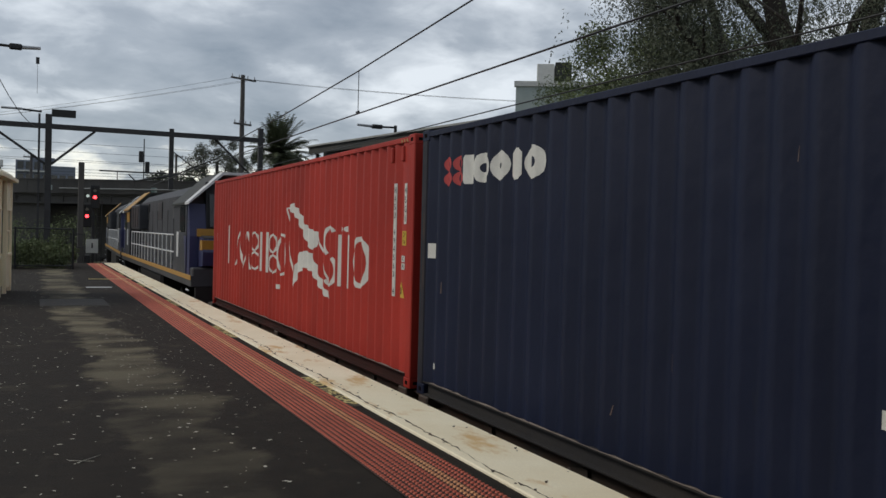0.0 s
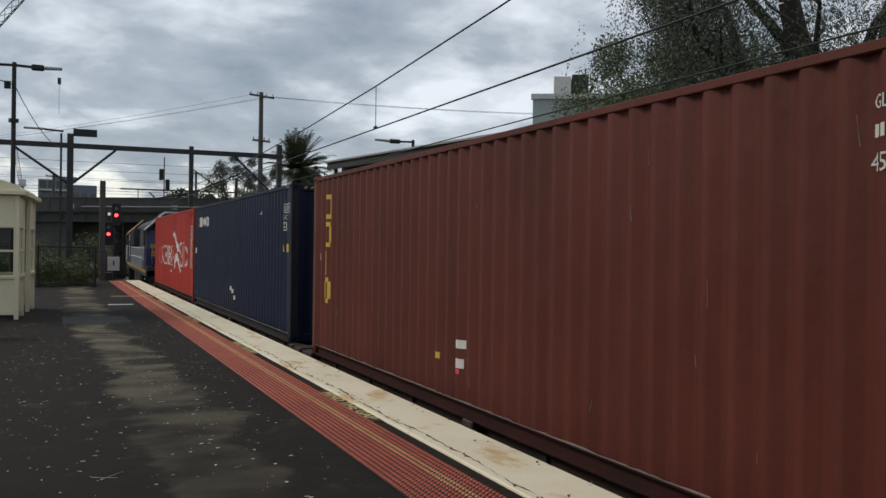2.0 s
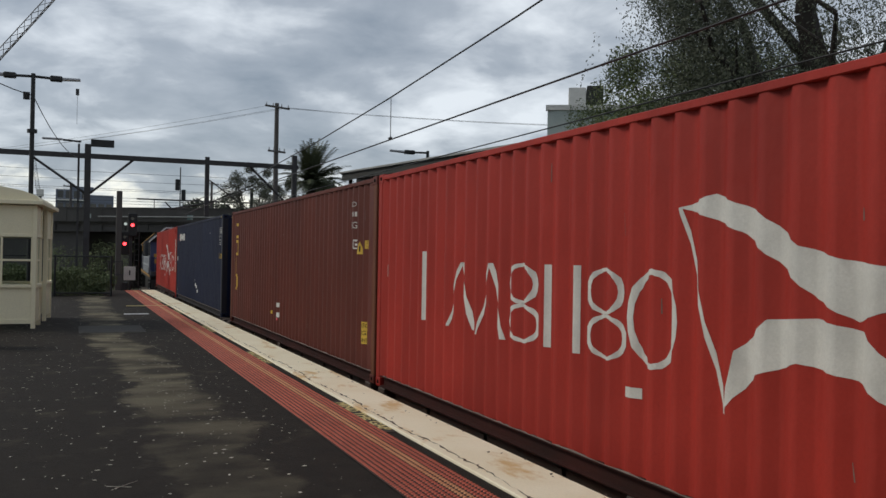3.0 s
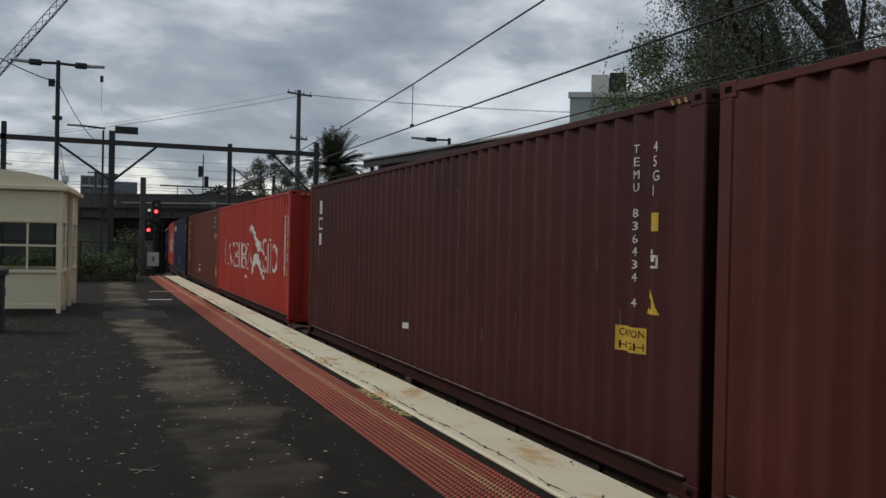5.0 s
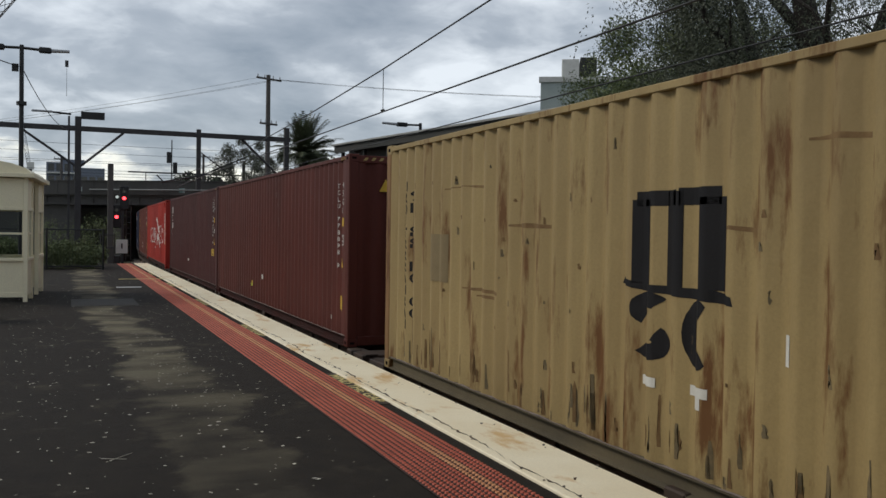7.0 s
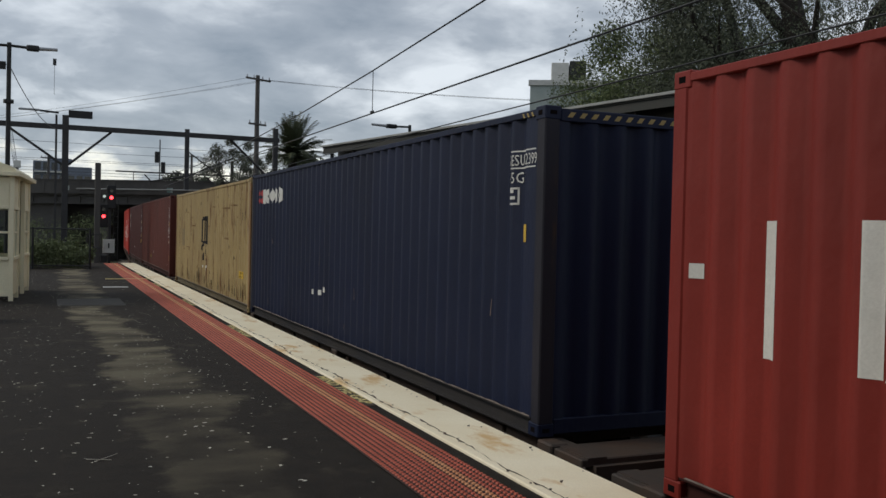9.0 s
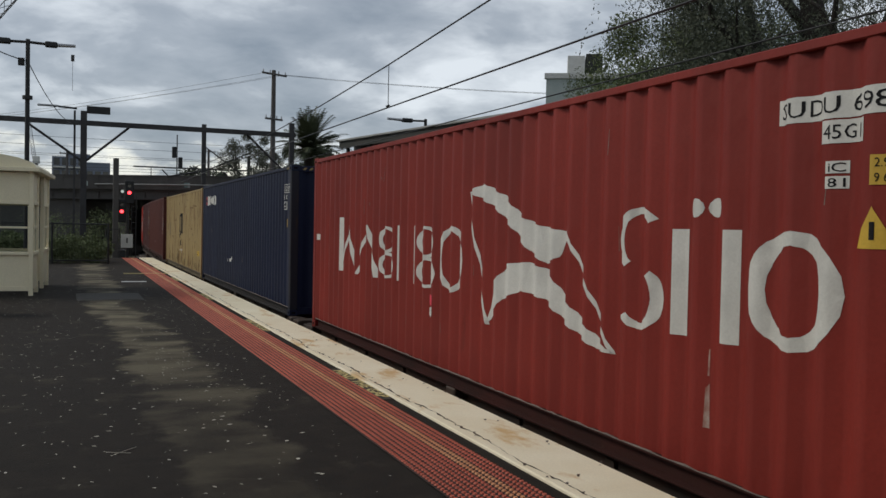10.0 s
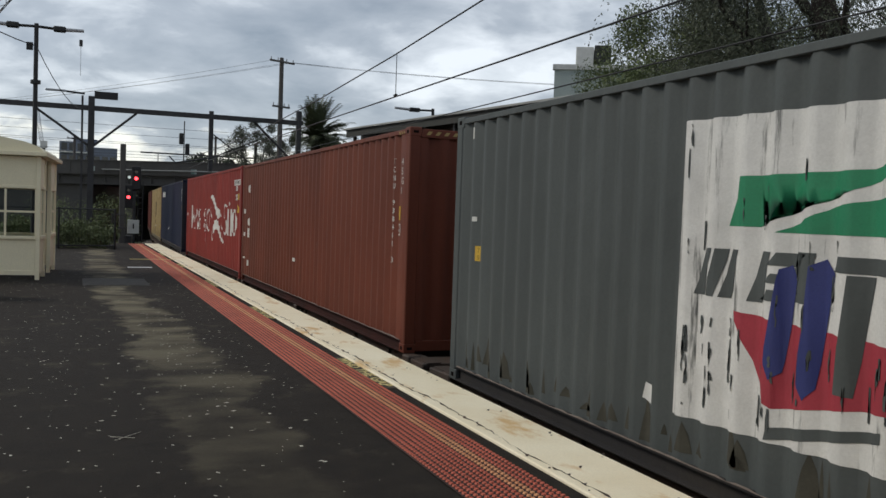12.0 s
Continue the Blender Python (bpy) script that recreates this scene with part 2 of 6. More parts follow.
def path_wear(mat):
    """A pale worn walking line along the platform, with a ragged outline."""
    n, l = mat.node_tree.nodes, mat.node_tree.links
    b = n["Principled BSDF"]
    old = b.inputs["Base Color"].links[0].from_socket
    co, sep, tex = n.new("ShaderNodeTexCoord"), n.new("ShaderNodeSeparateXYZ"), n.new("ShaderNodeTexNoise")
    tex.inputs["Scale"].default_value, tex.inputs["Detail"].default_value, tex.inputs["Roughness"].default_value = 0.75, 9, 0.68
    l.new(co.outputs["Object"], sep.inputs[0])
    l.new(co.outputs["Object"], tex.inputs["Vector"])

    def m(op, a, c):
        x = n.new("ShaderNodeMath")
        x.operation = op
        for i, v in enumerate((a, c)):
            if isinstance(v, (int, float)):
                x.inputs[i].default_value = v
            else:
                l.new(v, x.inputs[i])
        return x.outputs[0]
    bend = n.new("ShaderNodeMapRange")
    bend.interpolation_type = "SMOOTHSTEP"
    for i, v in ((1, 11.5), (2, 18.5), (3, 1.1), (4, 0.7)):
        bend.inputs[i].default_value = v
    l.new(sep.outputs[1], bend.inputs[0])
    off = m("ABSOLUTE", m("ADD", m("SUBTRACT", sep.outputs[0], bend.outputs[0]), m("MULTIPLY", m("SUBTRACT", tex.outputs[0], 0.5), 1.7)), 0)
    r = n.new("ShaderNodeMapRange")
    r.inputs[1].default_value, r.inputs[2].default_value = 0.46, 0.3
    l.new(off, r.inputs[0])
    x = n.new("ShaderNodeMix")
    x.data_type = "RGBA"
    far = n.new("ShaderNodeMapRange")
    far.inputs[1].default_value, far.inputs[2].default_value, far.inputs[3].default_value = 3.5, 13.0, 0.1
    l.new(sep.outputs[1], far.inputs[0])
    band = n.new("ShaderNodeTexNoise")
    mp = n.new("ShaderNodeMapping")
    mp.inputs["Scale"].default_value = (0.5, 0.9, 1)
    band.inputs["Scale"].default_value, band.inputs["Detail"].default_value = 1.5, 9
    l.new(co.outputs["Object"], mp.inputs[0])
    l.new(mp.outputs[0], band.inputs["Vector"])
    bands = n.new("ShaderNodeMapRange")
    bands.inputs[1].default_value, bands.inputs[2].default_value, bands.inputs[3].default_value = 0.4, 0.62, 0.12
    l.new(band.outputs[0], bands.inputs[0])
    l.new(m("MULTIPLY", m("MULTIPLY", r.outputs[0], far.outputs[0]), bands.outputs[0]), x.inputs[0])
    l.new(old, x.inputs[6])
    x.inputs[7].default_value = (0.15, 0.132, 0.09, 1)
    l.new(x.outputs[2], b.inputs["Base Color"])


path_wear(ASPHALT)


# ---- building helpers ----
def part(name, bm, mat, parent=None, label="", smooth=False):
    me = bpy.data.meshes.new(name)
    bmesh.ops.recalc_face_normals(bm, faces=bm.faces)
    bm.to_mesh(me)
    bm.free()
    me.materials.append(mat)
    if smooth:
        for p in me.polygons:
            p.use_smooth = True
    ob = new(name, me)
    ob.parent = parent
    if label:
        ob["label"] = label
    return ob


def mesh_part(name, verts, faces, mat, parent=None):
    me = bpy.data.meshes.new(name)
    me.from_pydata(verts, [], faces)
    me.materials.append(mat)
    ob = new(name, me)
    ob.parent = parent
    return ob


def box(bm, x0, x1, y0, y1, z0, z1, bevel=0.0, m=None):
    r = bmesh.ops.create_cube(bm, size=1, matrix=Matrix.LocRotScale(((x0 + x1) / 2, (y0 + y1) / 2, (z0 + z1) / 2), None, (abs(x1 - x0), abs(y1 - y0), abs(z1 - z0))))
    vs = r["verts"]
    if bevel:
        es = list({e for v in vs for e in v.link_edges})
        vs = list({v for f in bmesh.ops.bevel(bm, geom=es, offset=bevel, segments=1, affect="EDGES")["faces"] for v in f.verts} | {v for v in vs if v.is_valid})
    if m:
        bmesh.ops.transform(bm, matrix=m, verts=vs)
    return bm


def rod(bm, a, b, r0, r1=None, seg=8):
    a, b = Vector(a), Vector(b)
    d = b - a
    m = Matrix.Translation((a + b) / 2) @ d.to_track_quat("Z", "Y").to_matrix().to_4x4()
    bmesh.ops.create_cone(bm, cap_ends=True, segments=seg, radius1=r0, radius2=r0 if r1 is None else r1, depth=d.length, matrix=m)
    return bm


def prism(bm, pts, axis, a0, a1):
    """Extrudes a closed outline along one axis, from a0 to a1."""
    def put(p, a):
        return {"x": (a, p[0], p[1]), "y": (p[0], a, p[1]), "z": (p[0], p[1], a)}[axis]
    lo, hi = [bm.verts.new(put(p, a0)) for p in pts], [bm.verts.new(put(p, a1)) for p in pts]
    n = len(pts)
    bm.faces.new(lo)
    bm.faces.new(hi[::-1])
    for i in range(n):
        bm.faces.new((lo[i], lo[(i + 1) % n], hi[(i + 1) % n], hi[i]))
    return bm


def B():
    return bmesh.new()


def empty(name, m, label, category, group=""):
    e = new(name)
    e.matrix_basis = m
    return tagged(e, label, category, group)


def tube(name, pts, r, mat, parent=None, seg=6):
    """One swept round rod through the points."""
    bm = B()
    pts = [Vector(p) for p in pts]
    rings = []
    for i, p in enumerate(pts):
        d = (pts[min(i + 1, len(pts) - 1)] - pts[max(i - 1, 0)]).normalized()
        q = d.to_track_quat("Z", "Y")
        rings.append([bm.verts.new(p + q @ Vector((r * math.cos(k / seg * math.tau), r * math.sin(k / seg * math.tau), 0))) for k in range(seg)])
    for a, b in zip(rings, rings[1:]):
        for k in range(seg):
            bm.faces.new((a[k], a[(k + 1) % seg], b[(k + 1) % seg], b[k]))
    bm.faces.new(rings[0][::-1])
    bm.faces.new(rings[-1])
    return part(name, bm, mat, parent)


# ---- the large structure ----
EDGE = 3.42          # platform edge
TRACK = 5.12         # middle of the near track
RAIL_Z = -1.08
BEND_Y, BEND_R = 30.0, 700.0


def track_x(y):
    return TRACK + (max(0.0, y - BEND_Y) ** 2) / (2 * BEND_R)


bm = B()
for a, b in ((-400, 0), (0, 100), (100, 900)):
    vs = [bm.verts.new(p) for p in ((-700, a, -1.45), (700, a, -1.45), (700, b, -1.45), (-700, b, -1.45))]
    bm.faces.new(vs)
tagged(part("ground", bm, SOIL), "dull soil and grass beside the railway", "ground", kind="structure")

bm = B()
box(bm, 3.7, 11.6, -60, 30, -1.445, -1.30)
for i in range(13):
    y = 30 + i * 8
    x = track_x(y + 4) - TRACK
    box(bm, 3.7 + x, 11.6 + x, y, y + 8, -1.445, -1.30)
tagged(part("track_bed", bm, BALLAST), "grey-brown crushed stone ballast under the tracks", "ballast", kind="structure")


def rails(x0, name):
    e = empty(name, Matrix(), "rusty steel railway track on timber sleepers in ballast", "railway track")
    e["kind"] = "structure"
    ys = [-60] + [20 + 4 * i for i in range(28)]
    for s in (-0.8, 0.8):
        bm = B()
        for a, b in zip(ys, ys[1:]):
            xa, xb = track_x(a) - TRACK + x0 + s, track_x(b) - TRACK + x0 + s
            prof = ((-0.07, -0.15), (0.07, -0.15), (0.02, -0.12), (0.035, 0), (-0.035, 0), (-0.02, -0.12))
            lo, hi = [bm.verts.new((xa + p, a, RAIL_Z + q)) for p, q in prof], [bm.verts.new((xb + p, b, RAIL_Z + q)) for p, q in prof]
            for i in range(6):
                bm.faces.new((lo[i], lo[(i + 1) % 6], hi[(i + 1) % 6], hi[i]))
        part("rail", bm, RAIL, e)
    first = None
    for i in range(90):
        y = -4 + i * 0.7
        if first is None:
            bm = B()
            box(bm, -1.3, 1.3, -0.12, 0.12, -0.10, 0.0, 0.01)
            first = part("sleeper", bm, WOOD, e)
            ob = first
        else:
            ob = new("sleeper", first.data)
            ob.parent = e
        ob.location = (x0 + track_x(y) - TRACK, y, RAIL_Z - 0.155)


rails(TRACK, "railway_track")
rails(TRACK + 4.0, "railway_track")

# platform slab
bm = B()
box(bm, -14, 2.10, -14, 41.5, -1.44, 0.0)
box(bm, 2.10, 2.84, -14, 41.5, -1.44, -0.004)
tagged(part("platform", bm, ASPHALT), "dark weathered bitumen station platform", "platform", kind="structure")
bm = B()
box(bm, 2.842, EDGE, -14, 41.4, -1.44, 0.018, 0.012)
edge = part("platform_edge", bm, COPING)
rnd = random.Random(21)
bm = B()
y, prev = 2.0, None
while y < 41:
    x = 2.925 + 0.02 * math.sin(y * 2.1) + 0.012 * math.sin(y * 5.3 + 1) + rnd.uniform(-0.014, 0.014)
    w = rnd.choice((0.0004, 0.001, 0.003, 0.006, 0.009, 0.014))
    row = (bm.verts.new((x - w, y, 0.0195)), bm.verts.new((x + w, y, 0.0195)))
    if prev:
        bm.faces.new((prev[0], prev[1], row[1], row[0]))
    prev = row
    y += rnd.uniform(0.03, 0.12)
part("crack", bm, STEEL, edge, "dark ragged crack along the painted edge")
for k in range(60):
    x, y = rnd.choice((rnd.uniform(2.86, 2.98), rnd.uniform(3.3, 3.41), rnd.uniform(3.0, 3.4))), rnd.uniform(4, 14)
    q, w = rnd.uniform(0.01, 0.05), rnd.uniform(0.003, 0.008)
    bm = B()
    bm.faces.new([bm.verts.new(p) for p in ((x, y, .0192), (x + w * 2, y - w, .0192), (x + q, y + q, .0192), (x + q * .4, y + q * .9, .0192))])
    part("chip", bm, STEEL, edge)
tagged(edge, "cream-painted worn concrete platform edge with rust stains", "platform edge", kind="structure")
bm = B()
prism(bm, ((41.5, 0), (41.5, -1.44), (48, -1.44)), "x", -3, 3.3)
tagged(part("platform_ramp", bm, ASPHALT), "bitumen ramp at the platform's end", "ramp", kind="structure")


# unseen wall and roof slab, added to block sky light from the near containers
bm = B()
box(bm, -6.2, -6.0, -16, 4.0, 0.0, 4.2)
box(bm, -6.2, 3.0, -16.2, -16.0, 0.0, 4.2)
tagged(part("station_wall", bm, SHELTER), "unseen cream wall added along and behind the platform", "wall", kind="structure")
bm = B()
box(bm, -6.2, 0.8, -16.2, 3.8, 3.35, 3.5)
tagged(part("verandah_roof", bm, ROOF_TIN), "unseen dark slab added over the platform to dim its surroundings", "roof", kind="structure")


# ---- overbridge, gantry, wires ----
def overbridge():
    m = pose(5.0, 82.0, 0, 0, 0, -21.8)
    e = empty("road_bridge", m, "dark concrete and steel road bridge over the tracks", "bridge")

    def long(x0, x1, z0, z1, y0, y1):
        """A beam along the bridge, which climbs a little."""
        k = 0.009
        return prism(B(), ((x0, z0 + k * x0), (x1, z0 + k * x1), (x1, z1 + k * x1), (x0, z1 + k * x0)), "y", y0, y1)
    part("deck", long(-45, 60, 4.3, 4.72, 0, 11), CONCRETE, e)
    for y in (-0.35, 11.0):
        p = part("parapet", long(-45, 60, 4.35, 5.5, y, y + 0.3), CONCRETE, e, "stained dark concrete parapet")
        part("coping", long(-45, 60, 5.504, 5.6, y - .06, y + .36), GIRDER, p)
        for i in range(35):
            part("pilaster", long(-45 + i * 3, -44.8 + i * 3, 4.4, 5.5, y - .05, y - .002), CONCRETE, p)
    for y in (0.2, 3.6, 7.0, 10.3):
        g = part("girder", long(-45, 60, 3.62, 4.18, y - .05, y + .05), GIRDER, e)
        for z in (3.5, 4.184):
            part("flange", long(-45, 60, z, z + .116, y - .22, y + .22), GIRDER, g)
        if y < 1:
            for i in range(52):
                part("stiffener", long(-45 + i * 2, -44.9 + i * 2, 3.62, 4.18, y - .2, y - .052), GIRDER, g)
    part("pipe", rod(B(), (-3, -0.6, 4.75), (18, -0.6, 4.94), 0.06), PALE_TIN, e, "pale pipe along the parapet")
    for x in (-4.2, 4.6):
        part("stain_patch", box(B(), x, x + .5, -.358, -.352, 4.6, 5.0), PALE_WALL, e, "pale paint patch on the parapet")
    for y in (1.0, 5.0, 9.5):
        part("pier", rod(B(), (18, y, -1.45), (18, y, 3.9), 0.42, 0.42, 12), CONCRETE, e)
    # dark girder material puts the shadow under the bridge into these walls
    for x0, x1 in ((-46, -4.6), (30, 60)):
        part("abutment", long(x0, x1, -1.45, 3.5, 0.5, 10.5), GIRDER, e, "abutment wall with the under-bridge shadow in its colour")
    part("pier_wall", box(B(), -1.3, -0.5, 0.0, 10.6, -1.45, 3.55), CONCRETE, e)


overbridge()
GY = 48.0


def gantry():
    e = empty("overhead_line_gantry", pose(0, GY, 0), "weathered steel gantry carrying the overhead wires", "gantry")
    bm = B()
    box(bm, -4.6, 11.3, -0.12, 0.12, 6.34, 6.58)
    part("beam", bm, GALV, e)
    for x, w, z in ((-4.3, 0.12, 7.2), (0.62, 0.15, 7.05), (11.1, 0.13, 7.1)):
        bm = B()
        box(bm, x - w, x + w, -w, w, -1.45, z, 0.02)
        part("post", bm, GALV, e)
    bm = B()
    box(bm, 0.15, 0.25, -0.05, 0.05, -1.4, 7.05)
    part("conduit_post", bm, GALV, e)
    for x0, x1, z0 in ((-2.0, 0.5, 4.6), (2.75, 0.75, 4.6), (8.7, 11.0, 4.2)):
        bm = B()
        rod(bm, (x0, 0, 6.35), (x1, 0, z0), 0.06)
        part("brace", bm, GALV, e)
    bm = B()
    box(bm, 6.35, 6.57, -0.09, 0.09, 3.6, 6.75)
    part("drop_arm", bm, GALV, e)
    bm = B()
    rod(bm, (4.6, 0, 3.95), (6.4, 0, 4.3), 0.04)
    rod(bm, (6.5, 0, 4.3), (8.9, 0, 5.4), 0.03)
    rod(bm, (6.5, 0, 5.6), (8.9, 0, 3.9), 0.03)
    part("registration_arm", bm, GALV, e)
    bm = B()
    box(bm, 0.75, 1.85, -0.12, 0.12, 6.95, 7.3)
    part("floodlight", bm, DARK, e, "black rectangular floodlight box")
    lamp = part("lamp_arm", rod(B(), (0.3, 0, 7.15), (-0.55, 0, 7.2), 0.05), DARK, e)
    bm = B()
    box(bm, -1.5, -0.55, -0.09, 0.09, 7.17, 7.27, 0.03)
    part("lamp_tube", bm, LAMP_GREY, e, "pale tubular lamp")


gantry()


def gantry_2():
    """The next gantry beyond the bridge, and the light signal mast on it."""
    e = empty("overhead_line_gantry", pose(4, 100, 0), "far grey steel gantry beyond the bridge", "gantry")
    part("beam", box(B(), 2.2, 14.5, -0.07, 0.07, 7.35, 7.5), GALV, e)
    part("post", box(B(), 14.2, 14.5, -0.15, 0.15, -1.45, 9), GALV, e)
    part("signal_post", rod(B(), (6.65, 0, -1.45), (6.65, 0, 11.0), 0.06), GALV, e)
    for x, z in ((6.35, 9.1), (7.0, 8.0)):
        head = part("signal_head", box(B(), x - 0.22, x + 0.22, -0.2, 0.2, z - 0.6, z + 0.6, 0.05), DARK, e)
        part("hood", rod(B(), (x, -.45, z + .3), (x, -.2, z + .3), .09), DARK, head)
    for x in (4.0, 10.5):
        part("dropper_arm", rod(B(), (x, 0, 7.35), (x, 0, 5.9), .04), GALV, e)
        part("insulator_arm", rod(B(), (x + 1.1, 0, 7.2), (x + 1.9, 0, 6.4), .07), DARK, e)


gantry_2()


def wire(name, label, pts, r=0.012):
    return tagged(tube(name, pts, r, WIRE), label, "overhead wire")


def overhead(x0, contact, low, k):
    for nm, lab, fz in (("contact_wire", "dark taut contact wire above the track", lambda y: contact),
                        ("messenger_wire", "sagging dark wire that carries the contact wire", lambda y: low + k * (y - 33) ** 2)):
        ys = [-20, -10, 0, 5, 10, 15, 20, 25, 30, 36, 42, 48]
        wire(nm, lab, [(x0 + track_x(y) - TRACK, y, fz(y)) for y in ys], 0.012)
    for y in (14.8, 1.0, 29.0, 40.0):
        bm = rod(B(), (x0, y, contact), (x0, y, low + k * (y - 33) ** 2), 0.007, seg=5)
        rod(bm, (x0, y - 0.05, contact + .03), (x0, y + 0.08, contact + .03), 0.02, seg=5)
        tagged(part("dropper", bm, WIRE), "thin dropper rod between two overhead wires", "dropper", "droppers")


overhead(TRACK, 3.70, 4.03, 0.00126)
wire("contact_wire", "dark taut contact wire above the far track", [(TRACK + 4.0 + track_x(y) - TRACK, y, 4.38) for y in (-20, 0, 10, 20, 30, 36, 42, 48)], 0.014)


def power_pole(x, y, h, label, arms=((0.3, 1.0), (3.3, 0.7))):
    e = empty("power_pole", pose(x, y, -1.45), label, "power pole")
    part("pole", rod(B(), (0, 0, 0), (0, 0, h), 0.2, 0.14, 10), WOOD, e)
    for down, half in arms:
        a = part("crossarm", box(B(), -half, half, -0.05, 0.05, h - down - 0.06, h - down + 0.06, m=pose(0, -0.2, 0, 0, 0, 25)), WOOD, e)
        for s in (-0.9, -0.35, 0.35, 0.9):
            part("insulator", rod(B(), (s * half * .9, -0.2 + s * half * .38, h - down + .05), (s * half * .9, -0.2 + s * half * .38, h - down + 0.25), 0.05, 0.03, 6), LAMP_GREY, a)
    return e


power_pole(12.6, 60, 13.4, "tall weathered timber power pole with crossarms")
power_pole(16.5, 118, 12.5, "distant timber power pole", ((0.3, 1.0),))
power_pole(-0.3, 112, 11.0, "distant timber power pole beyond the bridge", ((0.3, 0.9),))
power_pole(-10.5, 118, 12.0, "distant timber power pole beyond the bridge", ((0.3, 0.9),))
for dz, dx in ((0, -0.8), (0, 0.8), (-0.05, 0.3)):
    a, b, c = Vector((12.6 + dx, 60, 11.7 + dz)), Vector((-25, 95, 8.6 + dz)), Vector((60, 62, 14.4 + dz))
    for q in (b, c):
        wire("power_line", "thin sagging power line", [a.lerp(q, i / 14) - Vector((0, 0, 3.0 * i / 14 * (1 - i / 14))) for i in range(15)], 0.009)
for z, y0 in ((9.2, 108), (8.4, 112), (7.6, 104), (9.8, 120), (10.6, 114), (11.3, 110), (8.0, 118)):
    wire("power_line", "thin sagging power line", [(-30 + i * 5, y0 + i * 0.6, z - 1.2 * (i / 14) * (1 - i / 14) + i * .04) for i in range(15)], 0.022)


# ---- station lamps ----
def twin_lamp(x, y, h, z0, label, side=1.25, both=True):
    e = empty("platform_lamp", pose(x, y, z0), label, "street lamp")
    part("pole", rod(B(), (0, 0, 0), (0, 0, h), 0.075, 0.06, 10), DARK, e)
    part("collar", rod(B(), (0, 0, h - 1.7), (0, 0, h - 1.6), 0.14, 0.14, 10), DARK, e)
    part("junction_box", box(B(), -0.25, -0.08, -0.08, 0.08, h - 0.75, h - 0.55), DARK, e)
    for s in ((-1, 1) if both else (-1,)):
        a = part("arm", rod(B(), (0, 0, h - 0.08), (s * side * .45, 0, h - 0.1), 0.04), DARK, e)
        part("fitting", box(B(), s * side * .35, s * side * .62, -0.09, 0.09, h - 0.18, h - 0.02, 0.03), DARK, a)
        part("lamp_tube", rod(B(), (s * side * .62, 0, h - 0.1), (s * side, 0, h - 0.08), 0.055, 0.045, 8), LAMP_GREY, a, "pale glass lamp tube")
    return e


twin_lamp(-1.13, 28.0, 6.72, 0, "tall dark pole with two tubular lamps")
twin_lamp(13.0, 33.0, 6.9, -1.0, "dark pole with a tubular lamp on the far platform", 1.6, False)
twin_lamp(16.0, 22.0, 6.2, -1.0, "dark pole with a tubular lamp beside the tree", 1.6, False)
wire("lamp_cable", "thin slack cable hung from the lamp pole", [(-1.13 + 1.35 * (i / 8), 28 + 20 * (i / 8), 6.1 + 0.25 * (i / 8) - 1.6 * (i / 8) * (1 - i / 8)) for i in range(9)], 0.014)
wire("lamp_cable", "thin slack cable hung from the lamp pole", [(-1.2 - 3 * (i / 8), 28 - 9 * (i / 8), 6.1 + 0.6 * (i / 8) - 1.2 * (i / 8) * (1 - i / 8)) for i in range(9)], 0.014)


